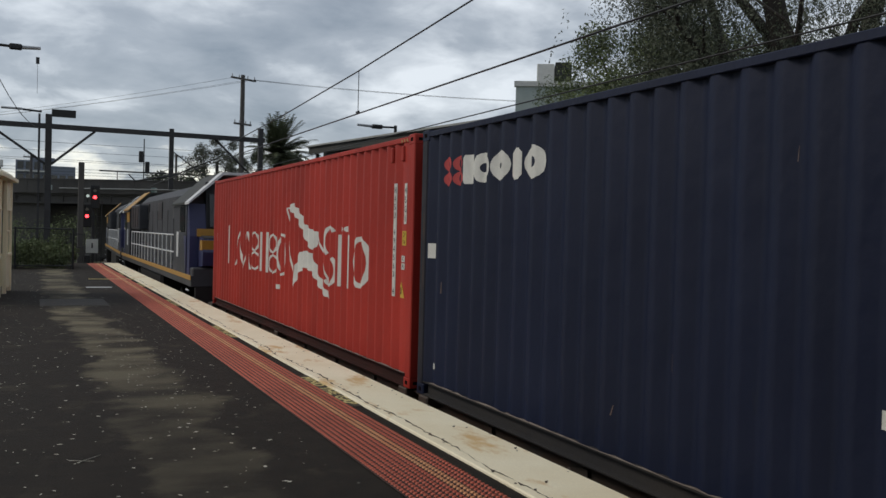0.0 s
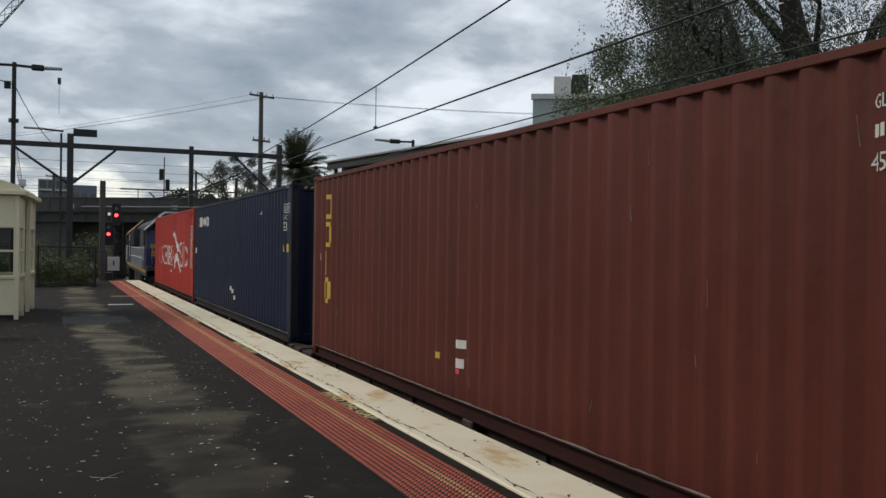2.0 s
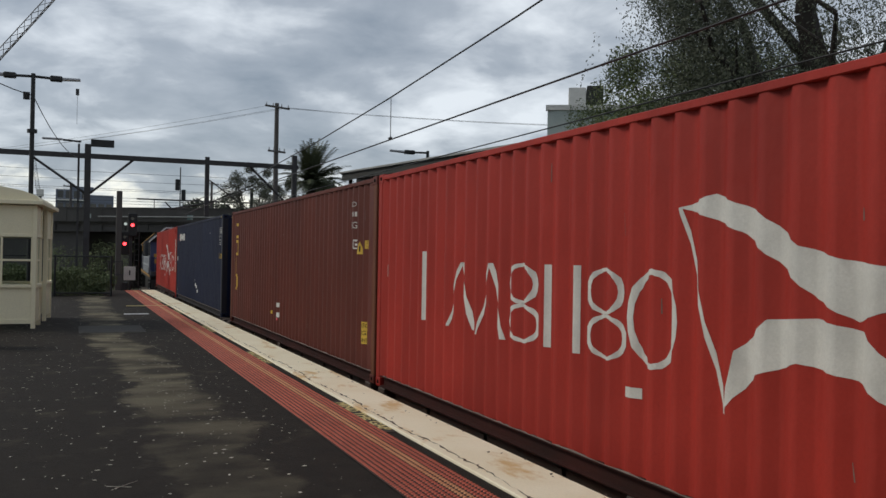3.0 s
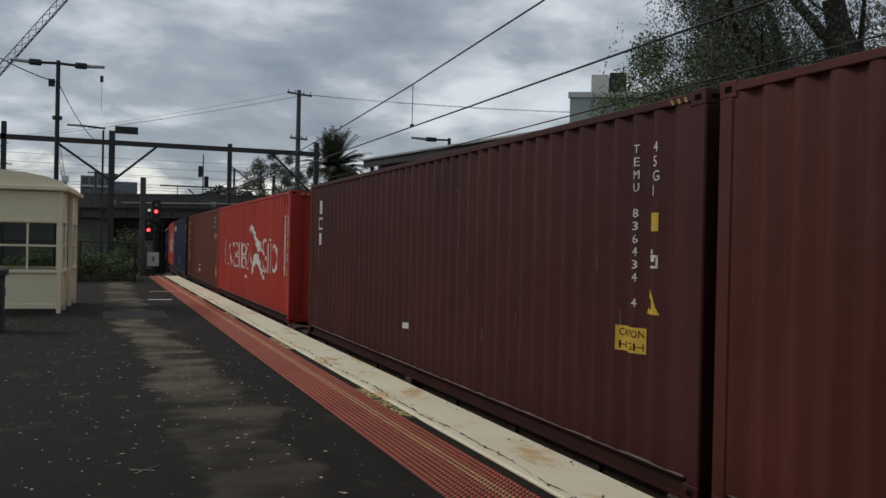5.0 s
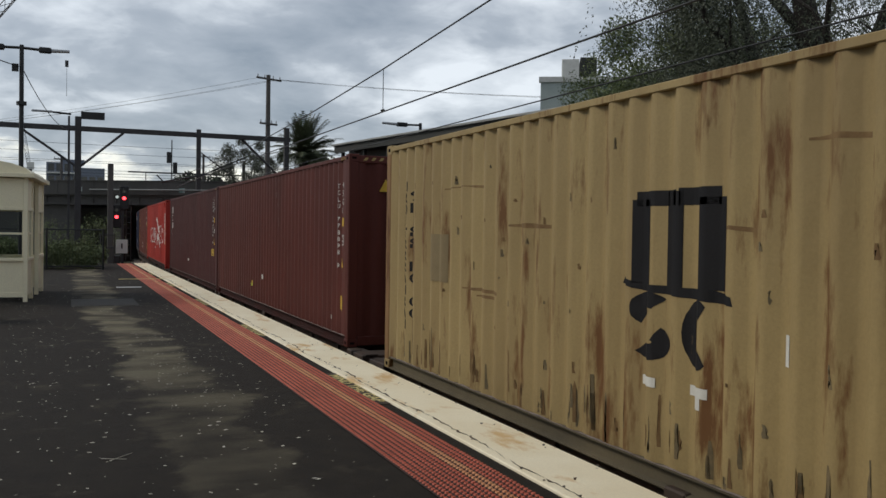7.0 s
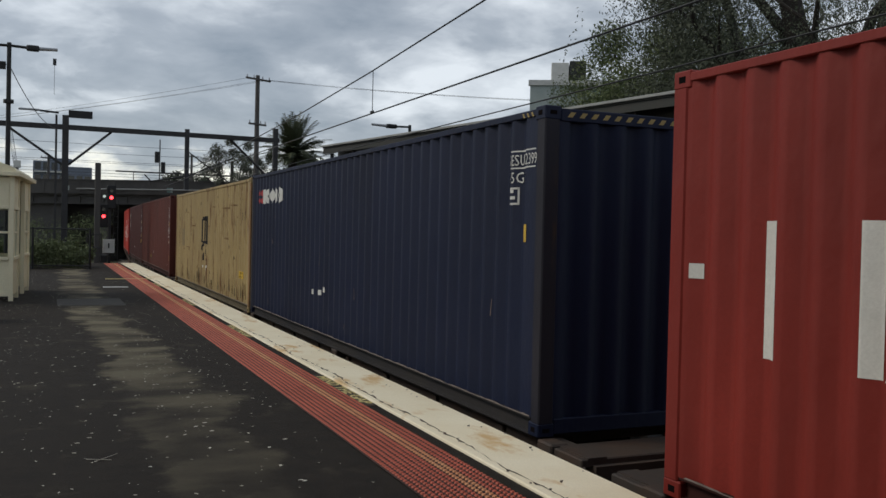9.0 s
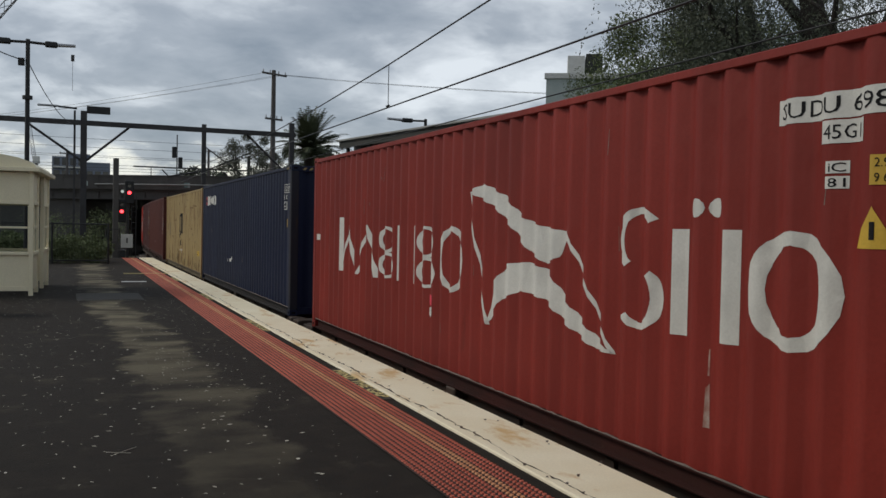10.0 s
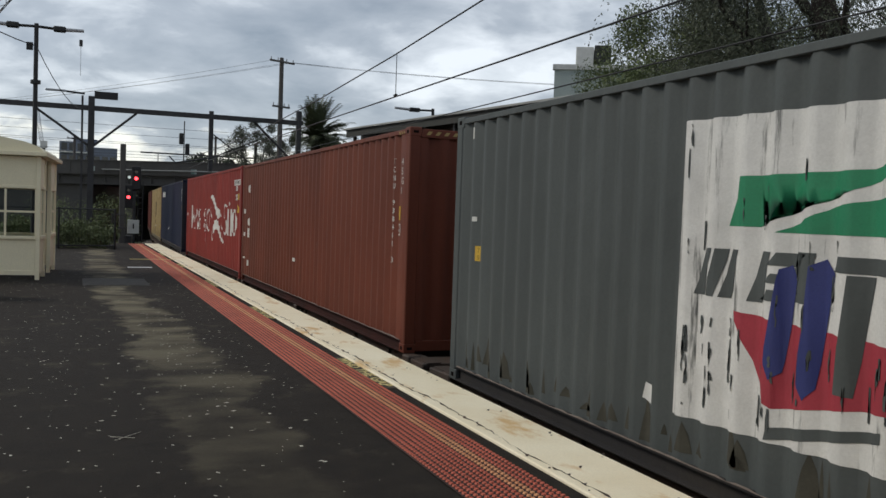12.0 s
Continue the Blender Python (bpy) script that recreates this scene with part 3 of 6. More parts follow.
# ---- shelter ----
def shelter():
    e = empty("waiting_shelter", pose(-0.70, 20.7, 0, 0, 0, -4), "cream-painted waiting shelter with small-paned windows", "shelter")
    W, D, H = 3.6, 3.3, 2.62          # it reaches to -x and +y from its corner
    # posts
    for x, y in ((0, 0), (-1.85, 0), (-W, 0), (0, D), (-W, D), (0, 1.0), (0, 2.2)):
        part("post", box(B(), x - 0.09, x + 0.0, y, y + 0.09, 0, H, 0.006), SHELTER, e)

    def wall_front(x0, x1):
        part("lower_panel", box(B(), x0, x1, 0.03, 0.07, 0.12, 0.86), SHELTER, e)
        part("skirting", box(B(), x0, x1, 0.015, 0.075, 0.10, 0.2, 0.004), SHELTER, e)
        part("sill", box(B(), x0, x1, -0.02, 0.1, 0.86, 0.93, 0.006), SHELTER, e)
        part("upper_panel", box(B(), x0, x1, 0.03, 0.07, 1.99, H - 0.02), SHELTER, e)
        part("head_rail", box(B(), x0, x1, 0.01, 0.09, 1.93, 2.0, 0.005), SHELTER, e)
        n = max(1, round((x1 - x0) / 0.56))
        for i in range(n + 1):
            x = x0 + (x1 - x0) * i / n
            part("glazing_bar", box(B(), x - 0.022, x + 0.022, 0.025, 0.075, 0.93, 1.93, 0.004), SHELTER, e)
        part("glazing_bar", box(B(), x0, x1, 0.028, 0.072, 1.42, 1.465, 0.004), SHELTER, e)
        for i in range(n):
            a, b = x0 + (x1 - x0) * i / n + .022, x0 + (x1 - x0) * (i + 1) / n - .022
            for z0, z1 in ((0.93, 1.42), (1.465, 1.93)):
                p = part("pane", box(B(), a, b, 0.047, 0.053, z0, z1), CLEAR, e)
                p.visible_shadow = False

    wall_front(-1.85, -0.09)
    wall_front(-W, -1.94)

    def wall_side(x, y0, y1):
        part("lower_panel", box(B(), x - 0.07, x - 0.03, y0, y1, 0.12, 0.86), SHELTER, e)
        part("sill", box(B(), x - 0.1, x + 0.02, y0, y1, 0.86, 0.93, 0.006), SHELTER, e)
        part("upper_panel", box(B(), x - 0.07, x - 0.03, y0, y1, 1.99, H - 0.02), SHELTER, e)
        part("head_rail", box(B(), x - 0.09, x - 0.01, y0, y1, 1.93, 2.0, 0.005), SHELTER, e)
        for i in range(3):
            y = y0 + (y1 - y0) * i / 2
            part("glazing_bar", box(B(), x - 0.075, x - 0.025, y - 0.02, y + 0.02, 0.93, 1.93, 0.004), SHELTER, e)
        part("glazing_bar", box(B(), x - 0.072, x - 0.028, y0, y1, 1.42, 1.465, 0.004), SHELTER, e)
        p = part("pane", box(B(), x - 0.053, x - 0.047, y0, y1, 0.93, 1.93), CLEAR, e)
        p.visible_shadow = False

    wall_side(0, 0.09, 1.0)
    wall_side(0, 2.29, D)
    wall_side(-W + 0.09, 0.09, D)
    part("back_panel", box(B(), -W, 0, D + 0.09, D + 0.13, 0.1, 0.9), SHELTER, e)
    part("back_panel", box(B(), -W, 0, D + 0.09, D + 0.13, 1.95, H), SHELTER, e)
    part("bench", box(B(), -W + 0.2, -0.3, D - 0.5, D - 0.05, 0.40, 0.46, 0.01), WOOD, e, "plain timber bench inside")
    # fascia and a low curved roof
    part("fascia", box(B(), -W - 0.12, 0.12, -0.14, D + 0.25, H, H + 0.09, 0.008), SHELTER, e)
    bm = B()
    n = 10
    arc = [(-W / 2 + (W / 2 + 0.06) * math.cos(math.pi * i / n), H + 0.09 + 0.34 * math.sin(math.pi * i / n)) for i in range(n + 1)]
    prism(bm, arc, "y", -0.05, D + 0.15)
    part("roof", bm, SHELTER, e, "low curved cream roof")


shelter()


def pillar():
    e = empty("bluestone_pillar", pose(-1.72, 16.9, 0), "dark bluestone gate pillar on the platform", "pillar")
    for i in range(5):
        j = 0.01 * (i % 2)
        part("stone", box(B(), -0.25 - j, 0.25 + j, -0.25, 0.25, i * 0.19, i * 0.19 + 0.184, 0.012), BRICK_DARK, e)
    part("cap", box(B(), -0.3, 0.3, -0.3, 0.3, 0.95, 1.07, 0.02), BRICK_DARK, e)


pillar()


# ---- platform end: fence, shrubs, signal ----
def end_fence():
    e = empty("platform_end_fence", pose(0, 35.6, 0), "black steel mesh fence across the platform's end", "fence")
    for x in (-3.2, -0.58, 1.36):
        part("post", rod(B(), (x, 0, 0), (x, 0, 1.52), 0.04, 0.04, 8), DARK, e)
    for z in (0.12, 1.48):
        part("rail", rod(B(), (-3.2, 0, z), (1.36, 0, z), 0.025, 0.025, 6), DARK, e)
    for i in range(45):
        x = -3.1 + i * 0.1
        part("bar", box(B(), x - 0.004, x + 0.004, -0.004, 0.004, 0.12, 1.48), DARK, e)


end_fence()


def side_fence():
    e = empty("trackside_fence", pose(0, 41.0, 0), "grey pipe fence at the platform's end", "fence")
    for x in (1.45, 2.0):
        part("post", rod(B(), (x, 0, 0), (x, 0, 1.3), 0.03, 0.03, 6), GALV, e)
    for z in (0.7, 1.25):
        part("rail", rod(B(), (1.4, 0, z), (2.0, 0, z), 0.02, 0.02, 6), GALV, e)


side_fence()


def leaves(name, spots, size, mat, parent=None, seed=1, droop=0.0):
    """Many small leaf quads round the given spots (x, y, z, radius, count)."""
    rnd = np.random.RandomState(seed)
    V, F = [], []
    for x, y, z, r, n in spots:
        d = rnd.normal(size=(n, 3))
        d /= np.linalg.norm(d, axis=1)[:, None]
        c = np.array((x, y, z)) + d * (r * rnd.uniform(0.35, 1.05, (n, 1)))
        a = rnd.normal(size=(n, 3))
        a[:, 2] -= droop
        a /= np.linalg.norm(a, axis=1)[:, None]
        b = np.cross(a, rnd.normal(size=(n, 3)))
        b /= np.linalg.norm(b, axis=1)[:, None]
        k = size * rnd.uniform(0.5, 1.3, (n, 1))
        for i in range(n):
            o = len(V)
            V += [tuple(c[i] - a[i] * k[i]), tuple(c[i] + b[i] * k[i] * .35), tuple(c[i] + a[i] * k[i]), tuple(c[i] - b[i] * k[i] * .35)]
            F.append((o, o + 1, o + 2, o + 3))
    return mesh_part(name, V, F, mat, parent)


rnd = random.Random(3)
spots = [(rnd.uniform(-3.2, 1.5), rnd.uniform(36.0, 38.5), rnd.uniform(0.1, 0.9), rnd.uniform(0.25, 0.5), 320) for _ in range(46)]
spots += [(rnd.uniform(-3.0, 6.5), rnd.uniform(97, 104), rnd.uniform(-1.0, 3.4), rnd.uniform(0.7, 1.3), 260) for _ in range(60)]
spots += [(rnd.uniform(-2.0, 3.0), rnd.uniform(50, 58), rnd.uniform(-0.6, 2.0), rnd.uniform(0.5, 0.9), 110) for _ in range(50)]
tagged(leaves("shrubs", spots, 0.06, LEAF_OLIVE), "overgrown olive-green shrubs and weeds behind the fence", "shrubs", kind="stuff")


def signal():
    e = empty("railway_signal", pose(2.45, 43.0, 0), "black railway signal with red lights on a steel mast", "railway signal")
    part("mast", box(B(), -0.06, 0.06, -0.06, 0.06, -1.4, 3.0, 0.01), GALV, e)
    bm = B()
    for i in range(16):
        rod(bm, (0.16, -0.02, -1.2 + i * 0.25), (0.36, -0.02, -1.2 + i * 0.25), 0.012, seg=5)
    for x in (0.16, 0.36):
        rod(bm, (x, -0.02, -1.4), (x, -0.02, 2.8), 0.018, seg=5)
    part("ladder", bm, GALV, e)
    for x, z, mats in ((0.05, 2.95, (GREEN_LIGHT, RED_LIGHT)), (-0.27, 2.1, (WHITE_LIGHT, RED_LIGHT))):
        head = part("signal_head", box(B(), x - 0.2, x + 0.2, -0.22, -0.08, z - 0.55, z + 0.5, 0.03), DARK, e)
        for dz, mt, nm in ((0.25, None, "dark_lens"), (-0.05, mats[1], "red_lens")):
            part(nm, rod(B(), (x, -0.25, z + dz), (x, -0.2, z + dz), 0.075, 0.075, 14), mt or GLASS, head)
            hood = B()
            rod(hood, (x, -0.42, z + dz + .11), (x, -0.2, z + dz + .11), 0.05, 0.05, 6)
            part("hood", hood, DARK, head)
    part("pale_lens", rod(B(), (-0.25, -0.25, 2.95), (-0.25, -0.2, 2.95), 0.07, 0.07, 10), WHITE_LIGHT, e)
    box_ = part("notice_board", box(B(), -0.28, 0.22, -0.16, -0.1, 0.4, 1.02, 0.01), WHITE_DECAL, e, "white notice board")
    part("notice_mark", box(B(), -0.06, 0.0, -0.17, -0.162, 0.62, 0.85), DARK, box_)
    part("cabinet", box(B(), -0.5, -0.1, -0.1, 0.3, -1.4, 0.3, 0.02), GALV, e)


signal()
bm = B()
box(bm, 1.78, 2.02, 42.3, 42.5, -1.4, 4.4, 0.02)
tagged(part("concrete_post", bm, CONCRETE), "plain grey square trackside post", "post")


# ---- the train ----
LEN, WID, HGT = 12.192, 2.438, 2.896
FACE = WID / 2
BREAKS, DEEP = [], []
pitch, u_ = 0.2785, 0.14
while u_ < LEN - 0.14 - 0.27:
    BREAKS += [u_, u_ + 0.070, u_ + 0.139, u_ + 0.209]
    DEEP += [0.0, 0.0, 0.045, 0.045]
    u_ += pitch
BREAKS += [u_, LEN - 0.14]
DEEP += [0.0, 0.0]


def dent(u):
    return float(np.interp(u, BREAKS, DEEP))


def decal(parent, name, polys, mat, label="", off=0.0025, kind=""):
    """Flat painted shapes that follow the corrugated side. u runs from the leading end, v from the floor."""
    bm = B()
    for poly in polys:
        f = bm.faces.new([bm.verts.new((0, u, v)) for u, v in poly])
        bmesh.ops.triangulate(bm, faces=[f])
    bmesh.ops.remove_doubles(bm, verts=bm.verts, dist=1e-5)
    us = [v.co.y for v in bm.verts]
    lo, hi = min(us), max(us)
    for b in BREAKS:
        if lo < b < hi:
            bmesh.ops.bisect_plane(bm, geom=bm.verts[:] + bm.edges[:] + bm.faces[:], plane_co=(0, b, 0), plane_no=(0, 1, 0), dist=1e-5)
    for v in bm.verts:
        u = v.co.y
        v.co = (-FACE + 0.012 + dent(u) - off, LEN / 2 - u, v.co.z)
    return tagged(part(name, bm, mat, parent, label, True), kind=kind)


def shapes(parent, name, polys, mat, label=""):
    """One part for each connected painted shape."""
    groups = []
    for p in polys:
        keys = {(round(u, 4), round(v, 4)) for u, v in p}
        joined = [g for g in groups if g[0] & keys]
        groups = [g for g in groups if g not in joined]
        groups.append((keys.union(*(g[0] for g in joined)), [q for g in joined for q in g[1]] + [p]))
    for _, ps in groups:
        decal(parent, name, ps, mat, label)


def each(parent, name, polys, mat, label="", off=0.0025):
    for p in polys:
        decal(parent, name, [p], mat, label, off)


def rect(u0, u1, v0, v1):
    return [(u0, v0), (u1, v0), (u1, v1), (u0, v1)]


def slant(u0, u1, v0, v1, w0, w1):
    return [(u0 - w0 / 2, v0), (u0 + w0 / 2, v0), (u1 + w1 / 2, v1), (u1 - w1 / 2, v1)]


def ring(u0, u1, v0, v1, w, h, a0=0.0, a1=360.0, n=20):
    """Quads of an oval band, w and h thick at its sides and at its top and foot."""
    cu, cv, ru, rv = (u0 + u1) / 2, (v0 + v1) / 2, (u1 - u0) / 2, (v1 - v0) / 2
    out = []
    for i in range(n):
        a, b = (radians(a0 + (a1 - a0) * k / n) for k in (i, i + 1))
        out.append([(cu + ru * math.cos(a), cv + rv * math.sin(a)), (cu + ru * math.cos(b), cv + rv * math.sin(b)),
                    (cu + (ru - w) * math.cos(b), cv + (rv - h) * math.sin(b)), (cu + (ru - w) * math.cos(a), cv + (rv - h) * math.sin(a))])
    return out


def emblem(kind, u0, u1, v0, v1, bold=0.17):
    """One plain painted shape of a row: uprights, wedges, bands and ovals, no letter."""
    d, m, t = u1 - u0, (u0 + u1) / 2, v1 - v0
    w, thin = d * bold, d * bold * .45
    h = t * .24 if bold > .3 else min(thin, t * .14)
    if kind == "bars":
        return [rect(u0, u0 + w, v0, v1), rect(u1 - w, u1, v0, v1)]
    if kind == "peak":
        return [slant(u0 + thin / 2, m - thin * .2, v0, v1, thin, thin), slant(u1 - w / 2, m + thin * .3, v0, v1, w, w * .7)]
    if kind == "pair":       # two stacked ovals
        return ring(u0, u1 - d * .08, v0 + t * .48, v1, w, h) + ring(u0, u1, v0, v0 + t * .5, w, h)
    if kind == "flag":       # an oval over a leaning wedge
        return ring(u0, u1 - d * .15, v0 + t * .42, v1, w, h) + [slant(u1 - w * .5, m, v0, v0 + t * .42, w * 1.2, w), rect(u0, u0 + w, v0, v0 + t * .4)]
    if kind == "wave":       # two curved bands, one over the other
        return ring(u0, u1, v0 + t * .46, v1, w, h, 40, 235, 14) + ring(u0, u1, v0, v0 + t * .54, w, h, -140, 55, 14)
    if kind == "oval":
        return ring(u0, u1, v0, v1, w, h * 1.3)
    if kind == "frame":      # a squared oval
        c = w
        return [rect(u0, u0 + c, v0 + c, v1 - c), rect(u1 - c, u1, v0 + c, v1 - c), rect(u0 + c * .7, u1 - c * .7, v0, v0 + c), rect(u0 + c * .7, u1 - c * .7, v1 - c, v1)]
    if kind == "cap":        # one upright under a head
        return [rect(u0, u1, v1 - w, v1), rect(m - w / 2, m + w / 2, v0, v1 - w * 1.2)]
    if kind == "post":
        return [rect(m - w / 2, m + w / 2, v0, v1)]
    if kind == "disc":       # a full oval with a small eye
        return ring(u0, u1, v0, v1, d * .33, t * .34)
    if kind == "k":          # a solid block with cut corners
        c = d * .18
        return [[(u0 + c, v0), (u1 - c, v0), (u1, v0 + c), (u1, v1 - c), (u1 - c, v1), (u0 + c, v1), (u0, v1 - c), (u0, v0 + c)]]
    return [rect(u0, u1, v0, v1)]


def wings(u, k):
    up = [(0, 2.14), (.43, 2.22), (.95, 2.08), (1.35, 1.87), (1.75, 1.79), (2.25, 1.74), (2.1, 1.52), (1.85, 1.45), (1.5, 1.56), (1.15, 1.76), (.75, 1.96), (.35, 2.07)]
    dn = [(.55, .78), (.7, 1.2), (1.05, 1.42), (1.5, 1.45), (1.9, 1.4), (2.3, 1.13), (2.65, .95), (3.05, .79), (2.75, .8), (2.3, .94), (1.85, 1.13), (1.35, 1.18), (.9, 1.06)]
    th = [[(0, 2.14), (.035, 2.14), (.6, .78), (.55, .78)], [(2.22, 1.74), (2.27, 1.74), (3.05, .79), (3.0, .79)]]
    return [[(u + a * k, b) for a, b in q] for q in (up, dn, *th)]


def container(name, mat, label, hazard=4, post=None, rail=None):
    e = empty(name, Matrix(), label, "shipping container", "containers of the freight train")
    z0, z1 = 0.15, HGT - 0.075
    for s in (-1, 1):
        bm = B()
        cols = []
        for u, d in zip(BREAKS, DEEP):
            x = s * (FACE - 0.012 - d)
            cols.append((bm.verts.new((x, LEN / 2 - u, z0)), bm.verts.new((x, LEN / 2 - u, z1))))
        for a, b in zip(cols, cols[1:]):
            bm.faces.new((a[0], b[0], b[1], a[1]))
        part("side_panel", bm, mat, e, smooth=True)
        bm = prism(B(), [(s * x, z) for x, z in ((FACE, 0.0), (FACE, 0.014), (FACE - 0.055, 0.022), (FACE - 0.06, z0 - 0.03), (FACE - 0.004, z0 - 0.012), (FACE - 0.004, z0), (FACE - 0.085, z0), (FACE - 0.085, 0.0))], "y", -LEN / 2 + 0.16, LEN / 2 - 0.16)
        part("bottom_rail", bm, rail or GRIME_SHADE, e)
        lip, edge_ = B(), random.Random(len(label) + s)
        y, prev = -LEN / 2 + 0.17, None
        while y < LEN / 2 - 0.17:
            h = edge_.uniform(.004, .02)
            row = [lip.verts.new((s * x, y, z)) for x, z in ((FACE - .003, z0 + .001), (FACE + .001, z0 + .001 + h * .4), (FACE - .012, z0 + h))]
            if prev:
                for k in (0, 1):
                    lip.faces.new((prev[k], prev[k + 1], row[k + 1], row[k]))
            prev = row
            y += edge_.uniform(.03, .2)
        part("dusty_lip", lip, DUST, e, "pale dust along the lower edge")
        part("top_rail", box(B(), s * (FACE - 0.001), s * (FACE - 0.07), -LEN / 2 + 0.16, LEN / 2 - 0.16, z1 - 0.005, HGT - 0.02, 0.006), mat, e)
        for q in (-1, 1):
            part("corner_post", box(B(), s * FACE, s * (FACE - 0.15), q * LEN / 2, q * (LEN / 2 - 0.142), 0.11, HGT - 0.11, 0.012), post or mat, e)
            for z in (0.0, HGT - 0.118):
                bm = box(B(), s * (FACE + 0.001), s * (FACE - 0.162), q * (LEN / 2 + 0.001), q * (LEN / 2 - 0.178), z - 0.004, z + 0.118, 0.01)
                cc = part("corner_casting", bm, mat, e)
                yy = q * (LEN / 2 - 0.09)
                # no opening is cut: black plates carry the shade inside the holes
                part("casting_hole", box(B(), s * (FACE + 0.003), s * (FACE - 0.02), yy - 0.045, yy + 0.045, z + 0.025, z + 0.09, 0.012), HOLE, cc)
                xx = s * (FACE - 0.08)
                part("casting_hole", box(B(), xx - 0.045, xx + 0.045, q * (LEN / 2 + 0.003), q * (LEN / 2 - 0.02), z + 0.03, z + 0.085, 0.012), HOLE, cc)
    # end walls: trapezoid corrugation, sill and header
    for q in (-1, 1):
        bm = B()
        cols, x, k = [], -FACE + 0.14, 0
        steps = []
        while x < FACE - 0.14 - 0.25:
            for dx, d in ((0, 0), (0.11, 0), (0.15, .045), (0.26, .045)):
                steps.append((x + dx, d))
            x += 0.30
        steps.append((FACE - 0.14, 0))
        for x, d in steps:
            y = q * (LEN / 2 - 0.015 - d)
            cols.append((bm.verts.new((x, y, 0.15)), bm.verts.new((x, y, HGT - 0.12))))
        for a, b in zip(cols, cols[1:]):
            bm.faces.new((a[0], b[0], b[1], a[1]))
        part("end_panel", bm, mat, e, smooth=True)
        part("end_sill", box(B(), -FACE + .16, FACE - .16, q * (LEN / 2 - 0.002), q * (LEN / 2 - 0.08), 0.02, 0.155, 0.006), mat, e)
        part("end_header", box(B(), -FACE + .16, FACE - .16, q * (LEN / 2 - 0.002), q * (LEN / 2 - 0.08), HGT - 0.13, HGT - 0.02, 0.006), mat, e)
    bm = B()
    ys = [-LEN / 2 + 0.1 + i * (LEN - 0.2) / 116 for i in range(117)]
    row = [(bm.verts.new((-FACE + .05, y, HGT - 0.03 - 0.02 * (i // 2 % 2))), bm.verts.new((FACE - .05, y, HGT - 0.03 - 0.02 * (i // 2 % 2)))) for i, y in enumerate(ys)]
    for a, b in zip(row, row[1:]):
        bm.faces.new((a[0], b[0], b[1], a[1]))
    part("roof", bm, mat, e)
    part("floor", box(B(), -FACE + .08, FACE - .08, -LEN / 2 + .09, LEN / 2 - .09, 0.1, 0.14), WOOD, e)
    if hazard:
        bm = B()
        for i in range(hazard):
            x = -FACE + 0.22 + i * 0.122
            prism(bm, ((x, HGT - .095), (x + .05, HGT - .095), (x + .085, HGT - .05), (x + .035, HGT - .05)), "y", -LEN / 2 - 0.003, -LEN / 2 + 0.001)
        part("hazard_stripes", bm, HAZARD, e, "yellow and dark height warning stripes")
        bm = B()
        for i in range(3):
            y = -LEN / 2 + 0.2 + i * 0.08
            prism(bm, ((y, HGT - .08), (y + .028, HGT - .08), (y + .055, HGT - .04), (y + .027, HGT - .04)), "x", -FACE - 0.003, -FACE + 0.001)
        part("hazard_stripes", bm, HAZARD, e, "yellow and dark height warning stripes")
    return e


def code_text(parent, s, u, v, h, mat, name="marking", vertical=False, width=None):
    """Painted text with the built-in font, laid over the corrugation."""
    cu = bpy.data.curves.new(name, "FONT")
    cu.body, cu.size, cu.resolution_u = s, 1.0, 2
    tmp = bpy.data.objects.new(name, cu)
    scene.collection.objects.link(tmp)
    bpy.context.view_layer.update()
    me = bpy.data.meshes.new_from_object(tmp.evaluated_get(bpy.context.evaluated_depsgraph_get()))
    bpy.data.objects.remove(tmp)
    xs = [p.co.x for p in me.vertices]
    k = h / 0.7
    kx = width / (max(xs) - min(xs)) if width else k
    bm = B()
    bm.from_mesh(me)
    bpy.data.meshes.remove(me)
    for p in bm.verts:
        p.co = (0, u + (p.co.x - min(xs)) * kx, v + p.co.y * k)
    us = [p.co.y for p in bm.verts]
    for b in BREAKS:
        if min(us) < b < max(us):
            bmesh.ops.bisect_plane(bm, geom=bm.verts[:] + bm.edges[:] + bm.faces[:], plane_co=(0, b, 0), plane_no=(0, 1, 0), dist=1e-5)
    for p in bm.verts:
        t = p.co.y
        p.co = (-FACE + 0.012 + dent(t) - 0.006, LEN / 2 - t, p.co.z)
    return part(name, bm, mat, parent, "", True)


def code_column(parent, text, u, v_top, v_bot, w, mat):
    """Upright characters, one under another."""
    st = (v_top - v_bot) / len(text)
    for i, ch in enumerate(text):
        if ch != " ":
            code_text(parent, ch, u + (w * .35 if ch == "1" else 0), v_top - (i + .9) * st, st * .68, mat, "serial_character", width=w * (.3 if ch in "1I" else 1))


def code_sticker(parent, u0, u1, v0, v1):
    h = (v1 - v0) / 2
    for text, v in (("iC", v0 + h), ("81", v0)):
        s = sticker(parent, u0, u1, v + .008, v + h - .008, WHITE_DECAL, "code_label", "small white label with black code")
        code_text(s, text, u0 + .02, v + h * .2, h * .6, BLACK_DECAL, "code_text", width=u1 - u0 - .04)


def column(parent, kinds, u, v_top, v_bot, w, mat, name="painted_column", bold=.2):
    """A column of plain upright shapes, one for each painted sign."""
    st = (v_top - v_bot) / len(kinds)
    for i, c in enumerate(kinds):
        if c:
            a, b = v_top - (i + 1) * st + st * .1, v_top - i * st - st * .06
            shapes(parent, name, emblem(c, u, u + w, a, b, bold), mat)


